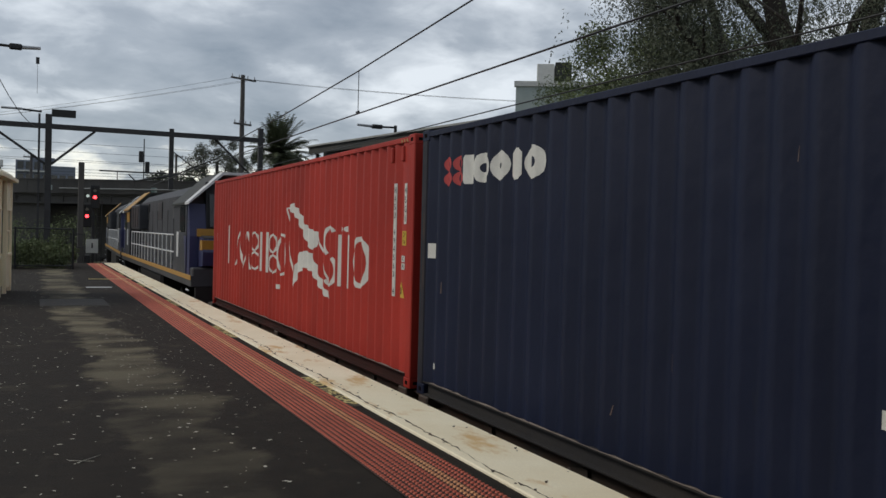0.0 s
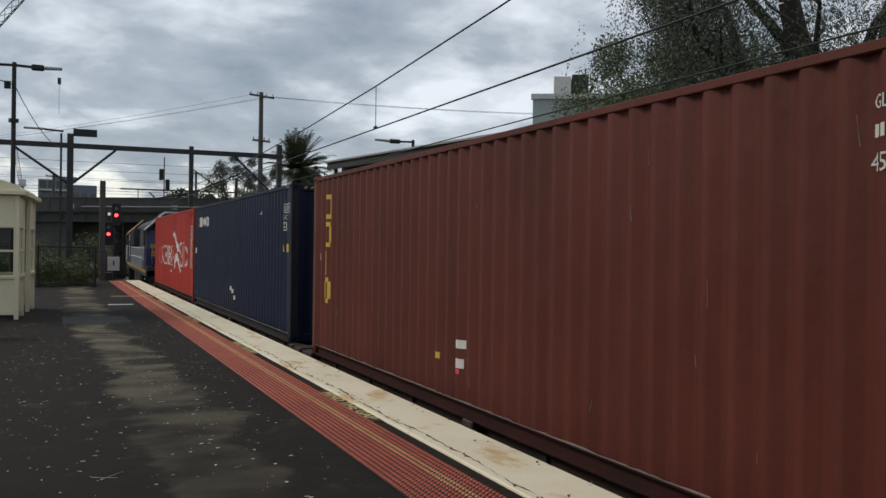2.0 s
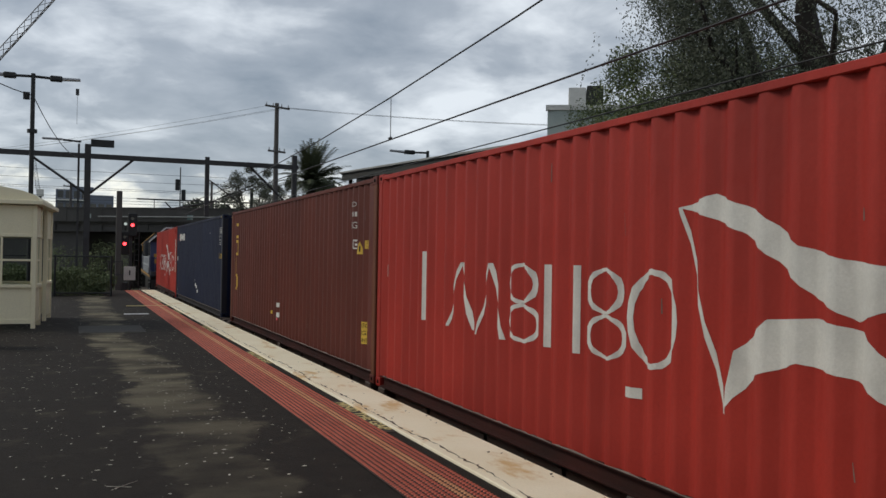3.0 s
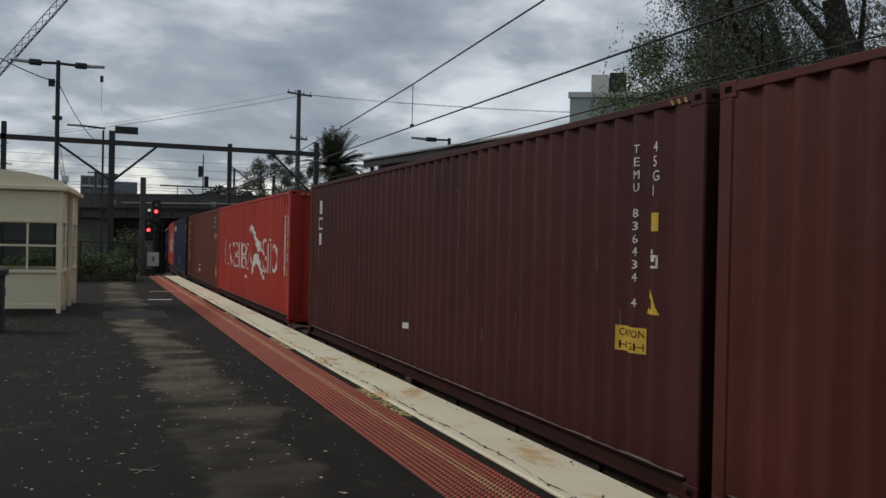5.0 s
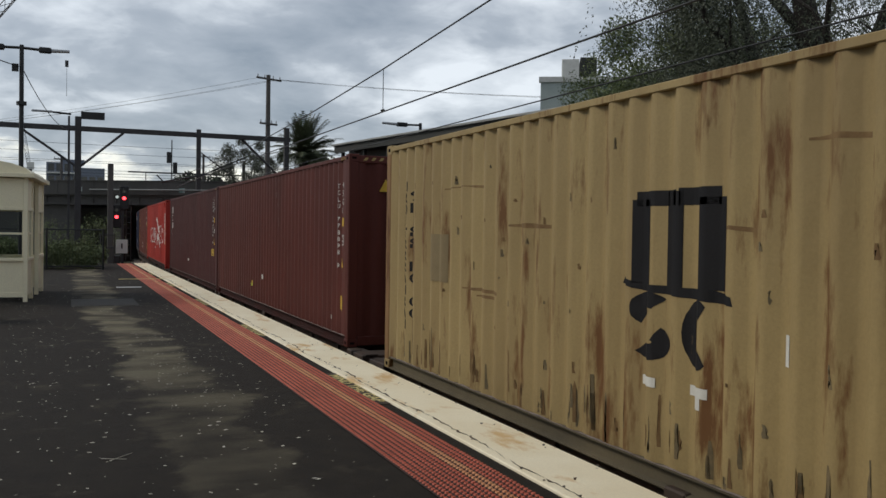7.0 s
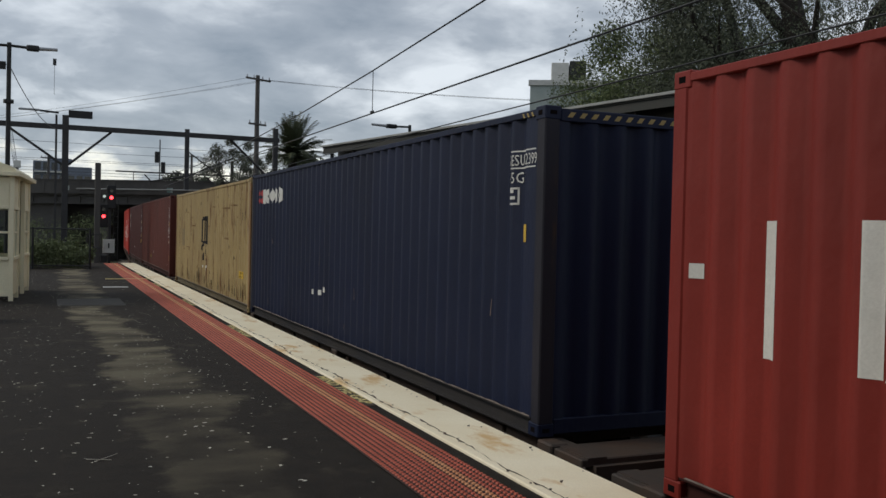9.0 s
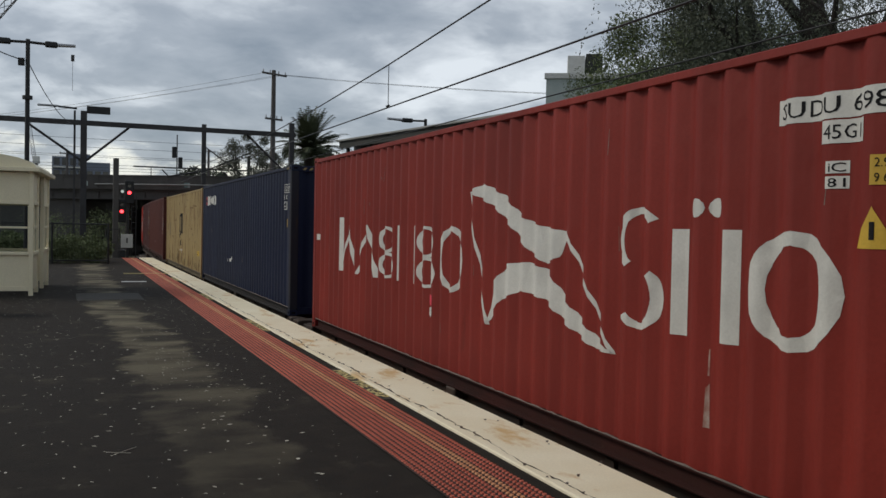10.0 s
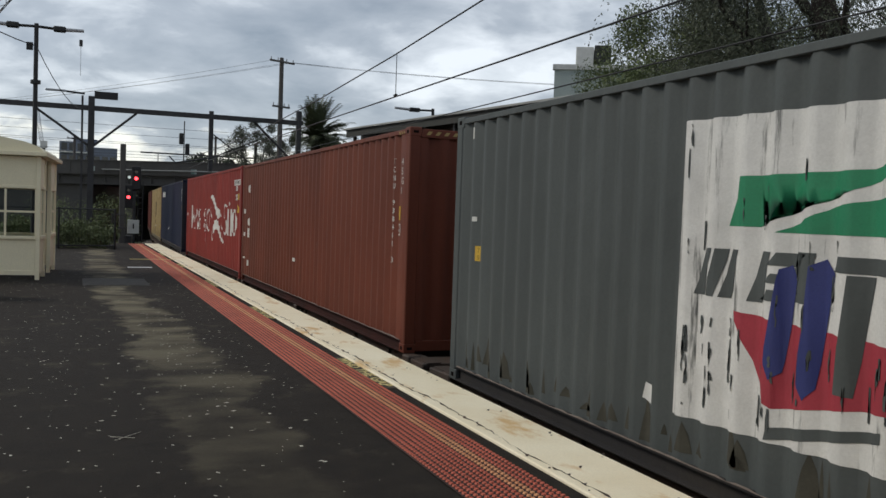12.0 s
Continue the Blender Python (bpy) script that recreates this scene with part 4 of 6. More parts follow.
def bars(parent, u0, u1, v0, v1, n, mat=None):
    st = (u1 - u0) / n
    return decal(parent, "serial_mark", [rect(u0 + i * st, u0 + i * st + st * .68, v0, v1) for i in range(n)], mat or WHITE_DECAL, "", 0.006 if "strip" in parent.name else 0.0025, "stuff")


def vbars(parent, u, w, v0, v1, n, mat=None, skip=()):
    st = (v1 - v0) / n
    return decal(parent, "serial_mark", [rect(u + q * w * .6, u + q * w * .6 + w * .22, v0 + i * st, v0 + i * st + st * (.68 if (i + q) % 3 else .4)) for i in range(n) if i not in skip for q in (0, 1)], mat or WHITE_DECAL, "", 0.006 if "strip" in parent.name else 0.0025, "stuff")


def sticker(parent, u0, u1, v0, v1, mat, name="sticker", label=""):
    d = decal(parent, name, [rect(u0, u1, v0, v1)], mat, label, 0.004)
    return d


def warning(parent, u, v, s=0.2):
    t = decal(parent, "warning_triangle", [[(u, v), (u + s, v), (u + s / 2, v + s * .95)]], YELLOW_DECAL, "yellow electric warning triangle", 0.004)
    decal(t, "warning_mark", [rect(u + s * .45, u + s * .57, v + s * .2, v + s * .6)], BLACK_DECAL, "", 0.006)


def plate(parent, u0, u1, v0, v1, lines):
    s = sticker(parent, u0, u1, v0, v1, YELLOW_DECAL, "caution_plate", "yellow caution plate with black text")
    st = (v1 - v0) / len(lines)
    for i, t in enumerate(lines):
        code_text(s, t, u0 + .03, v1 - (i + 1) * st + st * .2, st * .6, BLACK_DECAL, "caution_text", width=(u1 - u0) - .06)


def data_box(parent, u0, u1, v0, v1, mat):
    t = 0.018
    decal(parent, "data_frame", [rect(u0, u1, v0, v0 + t), rect(u0, u1, v1 - t, v1), rect(u0, u0 + t, v0, v1), rect(u1 - t, u1, v0, v1),
                                 rect(u0 + .04, u1 - .04, v0 + .05, v0 + .08), rect(u0 + .04, u1 - .06, v0 + .11, v0 + .14)], mat)


ROW_PLAIN = (
    ('bars', 1.63, 2.36, 1.01, 1.84),
    ('peak', 2.43, 3.15, 1, 1.72),
    ('peak', 3.22, 3.88, 0.97, 1.72),
    ('pair', 3.93, 4.56, 0.97, 1.73),
    ('bars', 4.68, 5.27, 0.98, 1.72),
    ('pair', 5.41, 5.93, 0.97, 1.71),
    ('oval', 5.99, 6.6, 0.97, 1.71),
    ('wave', 8.75, 9.26, 0.95, 1.86),
    ('bars', 9.42, 9.94, 0.99, 1.72),
    ('oval', 10.01, 10.67, 1.01, 1.71),
)
ROW_WIDE = (
    ('bars', 0.85, 1.7, 1.05, 1.88),
    ('peak', 1.71, 2.36, 1.04, 1.77),
    ('peak', 2.42, 3.42, 1.04, 1.77),
    ('pair', 3.51, 4.09, 1.06, 1.76),
    ('bars', 4.16, 4.84, 1.05, 1.77),
    ('pair', 4.94, 5.52, 1.03, 1.77),
    ('oval', 5.64, 6.32, 1.03, 1.78),
    ('wave', 9.24, 9.8, 1.02, 1.94),
    ('bars', 9.94, 10.59, 1.04, 1.78),
    ('oval', 10.68, 11.42, 1.06, 1.78),
)


def bird_livery(e, row, dots, wing_at, mat, bold):
    """A white row of plain shapes with a winged shape between them."""
    for k, a, b, c, d in row:
        shapes(e, "emblem", emblem(k, a, b, c, d, bold if a > 8 else bold * .72), mat)
    each(e, "winged_emblem", wings(*wing_at), mat, "white winged emblem")
    for a, b, c, d in dots:
        decal(e, "emblem_dot", [[((a + b) / 2 + (b - a) / 2 * math.cos(i * math.pi / 6), (c + d) / 2 + (d - c) / 2 * math.sin(i * math.pi / 6)) for i in range(12)]], mat)


def shipping_containers():
    made = {}
    # bright red with the winged emblem, twice
    for key, far in (("R1", True), ("R2", False)):
        e = made[key] = container("shipping_container", RED_A, "bright red corrugated shipping container with white winged emblem", 4)
        bird_livery(e, ROW_PLAIN, [[9.52, 9.65, 1.76, 1.84], [9.68, 9.82, 1.76, 1.84]], (6.6, 0.823), WHITE_DECAL, .17)
        sticker(e, .28, .42, 1.5, 1.66, WHITE_DECAL)
        sticker(e, 5.96, 6.14, .73, .81, WHITE_DECAL)
        s = sticker(e, 11.57, 11.645, 1.01, 2.35, WHITE_DECAL, "serial_strip", "white strip with a black serial number")
        code_column(s, "HASU 494563 4", 11.583, 2.33, 1.03, .05, BLACK_DECAL)
        s = sticker(e, 11.9, 11.975, 1.87, 2.34, WHITE_DECAL, "serial_strip", "white strip with a black size code")
        code_column(s, "45G1", 11.913, 2.32, 1.89, .05, BLACK_DECAL)
        plate(e, 11.86, 11.98, 1.62, 1.79, ("2.9", "9 6"))
        code_sticker(e, 11.85, 11.95, 1.33, 1.51)
        for u in (11.5, 11.84):
            part("lashing_bracket", box(B(), -FACE - .012, -FACE + .03, LEN / 2 - u - .035, LEN / 2 - u + .035, 2.6, 2.78, .012), RED_A, e)
        warning(e, 11.76, 1.01)
    # navy with a pale and red name band, twice
    for key in ("B1", "B2"):
        e = made[key] = container("shipping_container", BLUE, "dark navy corrugated shipping container with white name blocks", 16, POST_DARK, GRIME_SHADE_DARK)
        for q in [[0.52, 0.76, 2.26, 2.58], [0.77, 1.02, 2.26, 2.57]]:
            shapes(e, "red_emblem", emblem("pair", *q, .3), RED_DECAL, "faded red painted emblem")
        for k, q in zip(("k", "disc", "disc", "k", "disc"), [[1.02, 1.2, 2.27, 2.56], [1.24, 1.58, 2.27, 2.56], [1.6, 1.94, 2.27, 2.56], [1.96, 2.18, 2.27, 2.55], [2.2, 2.54, 2.26, 2.56]]):
            shapes(e, "white_emblem", emblem(k, *q), WHITE_DECAL)
        code_text(e, "GESU 623994", 11.5, 2.4, .1, WHITE_DECAL, "serial_number", width=.6)
        decal(e, "underline", [rect(11.48, 12.02, 2.37, 2.382), rect(11.48, 12.02, 2.525, 2.537)], WHITE_DECAL)
        code_text(e, "45G1", 11.5, 2.24, .1, WHITE_DECAL, "size_code")
        data_box(e, 11.5, 11.68, 2.04, 2.2, WHITE_DECAL)
        if key == "B1":
            sticker(e, .2, .31, 1.5, 1.66, WHITE_DECAL)
            warning(e, 11.44, 1.65, .2)
            for x in (-.25, .0, .1, .35, .45):
                part("end_mark", box(B(), x, x + .06, -LEN / 2 - .003, -LEN / 2 + .02, 2.46, 2.56), WHITE_DECAL, e)
            sticker(e, 11.83, 11.98, 1.64, 1.79, YELLOW_DECAL)
            for u, v in ((5.7, .82), (5.85, .66), (6.08, .6), (6.35, .46)):
                sticker(e, u + .2, u + .3, v, v + .1, WHITE_DECAL)
            for u in (9.42, 9.75):
                decal(e, "arrow_mark", [[(u, 2.4), (u + .14, 2.44), (u + .07, 2.57)]], WHITE_DECAL)
            sticker(e, .38, .45, .32, .38, WHITE_DECAL)
        else:
            sticker(e, 11.78, 11.88, 1.7, 1.86, YELLOW_DECAL)
            for u, v in ((4.7, .72), (5.1, .74), (5.35, .8)):
                sticker(e, u, u + .16, v, v + .08, WHITE_DECAL)
    e = made["G1"] = container("shipping_container", BROWN_A, "red-brown corrugated shipping container with yellow name blocks", 0, POST_BROWN)
    for k, q in zip(("frame", "frame", "post", "frame"), [[0.57, 0.89, 2.19, 2.57], [0.56, 0.87, 1.75, 2.14], [0.55, 0.84, 1.3, 1.69], [0.54, 0.84, 0.87, 1.27]]):
        shapes(e, "yellow_emblem_column", emblem(k, *q, .22), YELLOW_DECAL)
    sticker(e, .27, .4, 1.53, 1.65, WHITE_DECAL)
    sticker(e, 5.16, 5.25, .53, .6, YELLOW_DECAL)
    sticker(e, 5.69, 5.88, .7, .79, WHITE_DECAL, "notice_sheet")
    sticker(e, 5.69, 5.84, .49, .59, WHITE_DECAL, "notice_sheet")
    sticker(e, 5.69, 5.79, .43, .48, PINK)
    code_text(e, "GLD", 10.92, 2.52, .075, WHITE_DECAL, "owner_code")
    bars(e, 10.92, 11.26, 2.37, 2.44, 6)
    code_text(e, "45G1", 10.9, 2.19, .1, WHITE_DECAL, "size_code")
    data_box(e, 11.06, 11.19, 1.88, 2.02, WHITE_DECAL)
    warning(e, 11.27, 1.8, .2)
    plate(e, 11.64, 11.73, 1.88, 2.0, ("2.9", "9 6"))
    plate(e, 11.46, 11.8, .5, .82, ("CAUTION", "HIGH", "TRANSIT"))
    e = made["T0"] = container("shipping_container", BROWN_B, "dark maroon corrugated shipping container with white column", 4)
    for k, a, b, c, d in (("post", .68, .9, 2.3, 2.55), ("oval", .66, .9, 2.0, 2.24), ("post", .66, .9, 1.72, 1.94), ("bars", .64, .9, 1.42, 1.66)):
        shapes(e, "white_emblem", emblem(k, a, b, c, d, .24), WHITE_DECAL)
    code_column(e, "TEMU 836434 4", 11.31, 2.6, 1.3, .06, WHITE_DECAL)
    for i, ch in enumerate("45G1"):
        code_text(e, ch, 11.57, 2.5 - i * .11, .08, WHITE_DECAL, "size_code")
    sticker(e, 11.52, 11.64, 1.9, 2.04, YELLOW_DECAL)
    data_box(e, 11.52, 11.64, 1.62, 1.72, WHITE_DECAL)
    warning(e, 11.46, 1.27)
    plate(e, 11.08, 11.46, .95, 1.15, ("CAUTION", "HIGH"))
    sticker(e, 5.75, 5.9, .62, .7, WHITE_DECAL)
    e = made["T1"] = container("shipping_container", BROWN_C, "maroon corrugated shipping container with yellow labels", 4)
    code_column(e, "TCLU 778898 9", 11.6, 2.49, 1.16, .06, WHITE_DECAL)
    for i, ch in enumerate("45G1"):
        code_text(e, ch, 11.85, 2.4 - i * .13, .09, WHITE_DECAL, "size_code")
    sticker(e, 11.8, 11.92, 1.81, 1.94, YELLOW_DECAL)
    data_box(e, 11.78, 11.92, 1.52, 1.68, WHITE_DECAL)
    warning(e, 11.69, 1.18, .22)
    plate(e, 11.68, 11.88, .53, .74, ("CAUTION", "9' 6\"", "HIGH"))
    sticker(e, 11.17, 11.32, .34, .41, WHITE_DECAL)
    sticker(e, 4.68, 4.9, .46, .52, LIME)
    sticker(e, 4.69, 4.8, .47, .58, YELLOW_DECAL)
    sticker(e, 5.8, 6.02, .67, .77, WHITE_DECAL, "notice_sheet")
    tri = B()
    prism(tri, ((-.74, 2.34), (-.54, 2.34), (-.64, 2.53)), "y", -LEN / 2 - .004, -LEN / 2 + .01)
    part("warning_triangle", tri, YELLOW_DECAL, e, "yellow warning triangle on the end wall")
    part("caution_plate", box(B(), -.08, .12, -LEN / 2 - .004, -LEN / 2 + .01, .5, .76), YELLOW_DECAL, e)
    e = made["M1"] = container("shipping_container", CREAM, "tan corrugated shipping container with rust and black emblem", 0, None, GRIME_SHADE_TAN)
    column(e, ("bars", "flag", "frame", "post", "cap", "flag", "flag", "flag", "peak", "bars", "flag", "peak", "bars"), .63, 2.41, .56, .115, BLACK_DECAL, "black_emblem_column", .25)
    column(e, ("wave", "bars", "post", "flag", "flag", "post", "bars", "oval", "", "oval", "oval"), .8, 2.29, .7, .16, BLACK_DECAL, "black_emblem_column", .25)
    sticker(e, 1.45, 1.95, 1.22, 1.76, material("grey_tape_patch", (0.22, 0.165, 0.08), .7), "patch_plate")
    each(e, "black_emblem", [rect(5.5, 5.72, 1.43, 2.05), rect(5.87, 6.08, 1.43, 2.1), rect(6.24, 6.48, 1.43, 2.05)], BLACK_DECAL, "black upright emblem bars")
    each(e, "black_emblem", [rect(5.53, 6.01, 2.00, 2.11), rect(6.04, 6.43, 2.00, 2.12)], BLACK_DECAL)
    decal(e, "black_emblem", [[(5.33, 1.42), (5.36, 1.47), (5.60, 1.43), (6.38, 1.43), (6.58, 1.4), (6.60, 1.34), (6.38, 1.35), (5.60, 1.38)]], BLACK_DECAL)
    shapes(e, "black_emblem", emblem("wave", *[5.48, 5.92, 0.88, 1.38], .36), BLACK_DECAL)
    decal(e, "black_emblem", ring(*[6.08, 6.41, 0.88, 1.36], .14, .12, 55, 305, 16), BLACK_DECAL)
    sticker(e, 5.61, 5.80, .69, .76, WHITE_DECAL)
    decal(e, "torn_label", [rect(6.15, 6.36, .7, .77), rect(6.22, 6.30, .62, .7)], WHITE_DECAL)
    sticker(e, 7.02, 7.07, 1.02, 1.21, WHITE_DECAL)
    vbars(e, 10.98, .07, 1.33, 2.75, 13, BLACK_DECAL, (4, 11))
    for i, ch in enumerate("45G1"):
        code_text(e, ch, 11.25, 2.66 - i * .115, .085, BLACK_DECAL, "size_code")
    data_box(e, 11.22, 11.34, 2.0, 2.15, BLACK_DECAL)
    data_box(e, 11.5, 11.62, 1.98, 2.17, BLACK_DECAL)
    plate(e, 11.02, 11.39, .68, .84, ("CAUTION", "HIGH TRAFFIC"))
    rnd = random.Random(8)
    for i in range(170):
        u = BREAKS[4 * rnd.randrange(2, 42)] + rnd.uniform(-.02, .12)
        low = rnd.random() < .62
        v = rnd.uniform(.16, .34) if low else rnd.uniform(.5, 2.6)
        h = rnd.uniform(.08, .42) if low else rnd.uniform(.025, .1)
        w = rnd.uniform(.008, .034) if low else rnd.uniform(.01, .04)
        n = 6
        left = [(u + rnd.uniform(-.006, .006), v + h * k / n) for k in range(n + 1)]
        right = [(u + w * (1 - .5 * k / n) + rnd.uniform(-.008, .008), v + h * k / n) for k in range(n, -1, -1)]
        decal(e, "rust_streak", [left + right], RUST if rnd.random() < .6 else SOOT, "", 0.0015)
    for k in range(9):      # long rust scrapes across the ridges
        u, v, ln = rnd.uniform(1.6, 10), rnd.uniform(1.0, 2.5), rnd.uniform(.3, 1.1)
        decal(e, "rust_scrape", [[(u, v), (u + ln * .5, v + rnd.uniform(-.03, .02)), (u + ln, v - .02), (u + ln, v + .012), (u + ln * .5, v + .03), (u, v + .015)]], RUST, "", 0.0012)
    for o in e.children:
        if o.name.startswith("corner_post"):
            o.data.materials[0] = RUSTY_POST
    e = made["R3"] = container("shipping_container", RED_B, "faded brick-red corrugated shipping container with white winged emblem", 0)
    bird_livery(e, ROW_WIDE, [[10.1, 10.26, 1.86, 1.99], [10.28, 10.43, 1.86, 1.99]], (6.4, 0.921), WHITE_DECAL, .2)
    decal(e, "drip_mark", [[(10.28, .45), (10.33, .45), (10.32, .75), (10.29, .72)], [(10.3, .8), (10.315, .8), (10.32, .98), (10.305, .98)]], DRIP, "pale dribbled stain", .002)
    sticker(e, .2, .3, 1.5, 1.6, WHITE_DECAL)
    sticker(e, 5.3, 5.47, .84, .96, PINK)
    decal(e, "torn_label", [[(5.3, .72), (5.38, .66), (5.47, .73), (5.47, .82), (5.36, .83), (5.3, .8)]], WHITE_DECAL, "", .004)
    s = sticker(e, 10.89, 11.98, 2.41, 2.56, WHITE_DECAL, "serial_strip", "white strip with a black serial number")
    code_text(s, "SUDU 69895", 10.92, 2.44, .095, BLACK_DECAL, "serial_number", width=.96)
    s = sticker(e, 11.25, 11.54, 2.27, 2.4, WHITE_DECAL, "serial_strip", "white strip with a size code")
    code_text(s, "45G1", 11.28, 2.295, .08, BLACK_DECAL, "size_code", width=.23)
    code_sticker(e, 11.3, 11.43, 2.01, 2.18)
    plate(e, 11.6, 11.72, 2.03, 2.19, ("2.9", "9 6"))
    warning(e, 11.5, 1.69, .24)
    e = made["T2"] = container("shipping_container", BROWN_D, "rust-brown corrugated shipping container with white column", 4)
    column(e, ("post", "oval", "post", "post", "oval", "bars"), .74, 2.69, 1.07, .27, WHITE_DECAL, "white_emblem_column", .24)
    sticker(e, .21, .33, 1.68, 1.79, WHITE_DECAL)
    for a, b, c, d in ((.21, .27, 1.12, 1.21), (.19, .26, .56, .6), (.33, .44, .55, .6), (.74, .81, .4, .54), (5.6, 5.82, .8, .87), (8.37, 8.44, .82, .95)):
        sticker(e, a, b, c, d, WHITE_DECAL)
    code_column(e, "TCNU 938411 3", 11.58, 2.54, 1.12, .062, WHITE_DECAL)
    for i, ch in enumerate("45G1"):
        code_text(e, ch, 11.9, 2.42 - i * .125, .09, WHITE_DECAL, "size_code")
    plate(e, 11.79, 11.89, 1.7, 1.88, ("2.9", "8 6"))
    data_box(e, 11.76, 11.9, 1.5, 1.65, WHITE_DECAL)
    e = made["W1"] = container("shipping_container", GREY, "slate-grey corrugated shipping container with a chipped white emblem panel", 0, None, GRIME_SHADE_DARK)
    decal(e, "white_panel", [[(3.95, .46), (5.4, .5), (7.0, .52), (8.6, .5), (8.5, 2.5), (6.5, 2.49), (3.97, 2.52)]], CHIPPED, "chipped white painted panel")
    each(e, "green_emblem", [[(4.46, 1.8), (4.75, 1.8), (5.1, 1.93), (5.5, 2.02), (6.4, 2.3), (6.4, 2.36), (5.6, 2.13), (4.58, 2.12)], [(4.92, 1.77), (7.0, 1.76), (6.6, 2.24), (5.9, 2.0), (5.35, 1.93)]], GREEN_DECAL, "green swoosh emblem", .004)
    decal(e, "crimson_emblem", [[(4.56, 1.26), (5.0, 1.23), (5.8, 1.19), (7.0, 1.15), (6.3, .86), (5.6, .82), (4.95, .7), (4.87, .72), (4.74, .95)]], CRIMSON_DECAL, "crimson painted emblem", .004)
    each(e, "dark_emblem", [slant(a, a + .1, 1.33, 1.65, .1, .1) for a in (4.2, 4.33, 4.46)] + [slant(4.74, 4.84, 1.33, 1.65, .11, .11), slant(4.88, 4.98, 1.35, 1.42, .22, .22), slant(4.93, 5.0, 1.46, 1.52, .2, .2), slant(4.98, 5.06, 1.57, 1.65, .24, .24), slant(5.1, 5.16, 1.36, 1.66, .17, .17),
                             slant(5.55, 5.58, 1.56, 1.65, .4, .4), slant(5.47, 5.56, .88, 1.55, .14, .16), slant(5.88, 5.95, 1.36, 1.65, .13, .13), slant(6.15, 6.22, 1.36, 1.65, .13, .13)], GREY, "dark slanted emblem blocks", .0055)
    decal(e, "dark_band", [[(4.9, .5), (4.92, .58), (5.75, .74), (5.75, .68)]], GREY, "", .0055)
    each(e, "navy_streak", [[(4.86, .98), (4.92, .87), (5.0, .93), (5.05, 1.2), (5.08, 1.5), (5.04, 1.58), (4.96, 1.55), (4.93, 1.4)], [(5.13, .9), (5.2, .8), (5.27, .88), (5.33, 1.3), (5.36, 1.55), (5.3, 1.63), (5.2, 1.58), (5.17, 1.2)]], NAVY_DECAL, "dribbled navy paint", .007)
    rnd = random.Random(31)
    for i in range(210):
        k = 4 * rnd.randrange(14, 31)
        u = BREAKS[k] + rnd.choice((0.0, .06, .2)) + rnd.uniform(-.02, .02)
        v, h, w = rnd.choice((rnd.uniform(.52, 1.2), rnd.uniform(.52, 2.35))), rnd.uniform(.015, .22), rnd.uniform(.004, .018)
        n = 5
        left = [(u + rnd.uniform(-.008, .008), v + h * j / n) for j in range(n + 1)]
        right = [(u + w * rnd.uniform(.4, 1.4), v + h * j / n) for j in range(n, -1, -1)]
        decal(e, "paint_chip", [left + right], GREY, "", 0.0085)
    for i in range(60):
        u, v = rnd.uniform(.3, 8.5), rnd.uniform(.17, .3)
        h, w = rnd.uniform(.05, .35), rnd.uniform(.04, .16)
        decal(e, "mud_streak", [[(u, v), (u + w, v), (u + w * .8, v + h * .6), (u + w * .5, v + h), (u + w * .2, v + h * .5)]], MUD, "", 0.0012)
    decal(e, "paint_scrap", [[(3.6, .5), (3.72, .46), (3.74, .6), (3.62, .62)]], CHIPPED, "", .003)
    sticker(e, .34, .45, 2.64, 2.76, WHITE_DECAL)
    sticker(e, .46, .53, 1.76, 1.81, WHITE_DECAL)
    plate(e, .52, .61, 1.34, 1.5, ("2.9", "9 6"))
    rnd = random.Random(77)
    for key in ("G1", "R2", "T0", "T1", "R3", "T2", "B1", "B2"):
        for i in range(16):
            u, v, h, w = rnd.uniform(.4, 11.8), rnd.uniform(.25, 2.5), rnd.uniform(.04, .22), rnd.uniform(.004, .011)
            q = rnd.uniform(-.02, .02)
            decal(made[key], "scratch", [[(u, v), (u + w, v), (u + w + q, v + h), (u + q + w * .4, v + h)]], SCRATCH, "", 0.0014)
    return made


DRIP = material("pale_dribble_stain", (0.4, 0.3, 0.26), .8, 0, (0.25, 0.06, 0.04), 12, 1.0)
RUST = material("rust_streak", (0.21, 0.13, 0.055), .9, 0, (0.12, .065, .025), 9, .9)
SOOT = material("dark_scuff", (0.13, 0.105, 0.06), .9, 0, (0.22, .16, .08), 9, .9)
POST_BROWN = paint("rusted_brown_post", (0.16, 0.055, 0.025), .55, (.09, .03, .018), (.06, .025, .014))
POST_DARK = paint("worn_dark_post", (0.022, 0.02, 0.028), .55, (.012, .013, .02), (.05, .03, .02))
SCRATCH = material("bare_scratch", (0.2, 0.15, 0.13), .7, 0.0, (0.1, .06, .05), 12, .8)
MUD = material("dried_mud_stain", (0.045, 0.043, 0.032), .95, 0, (0.07, .066, .05), 5, .8)
RUSTY_POST = paint("rusted_tan_post", (0.3, 0.18, 0.08), .5, (.16, .08, .035), (.11, .05, .02))
BOX = shipping_containers()
# the leading end of each container along the track, at 6 s
LEAD = {"R1": 79.82, "B1": 67.41, "G1": 53.69, "R2": 41.4, "T0": 27.25, "T1": 14.92, "M1": 1.04, "B2": -11.32, "R3": -25.24, "T2": -37.65, "W1": -51.36}


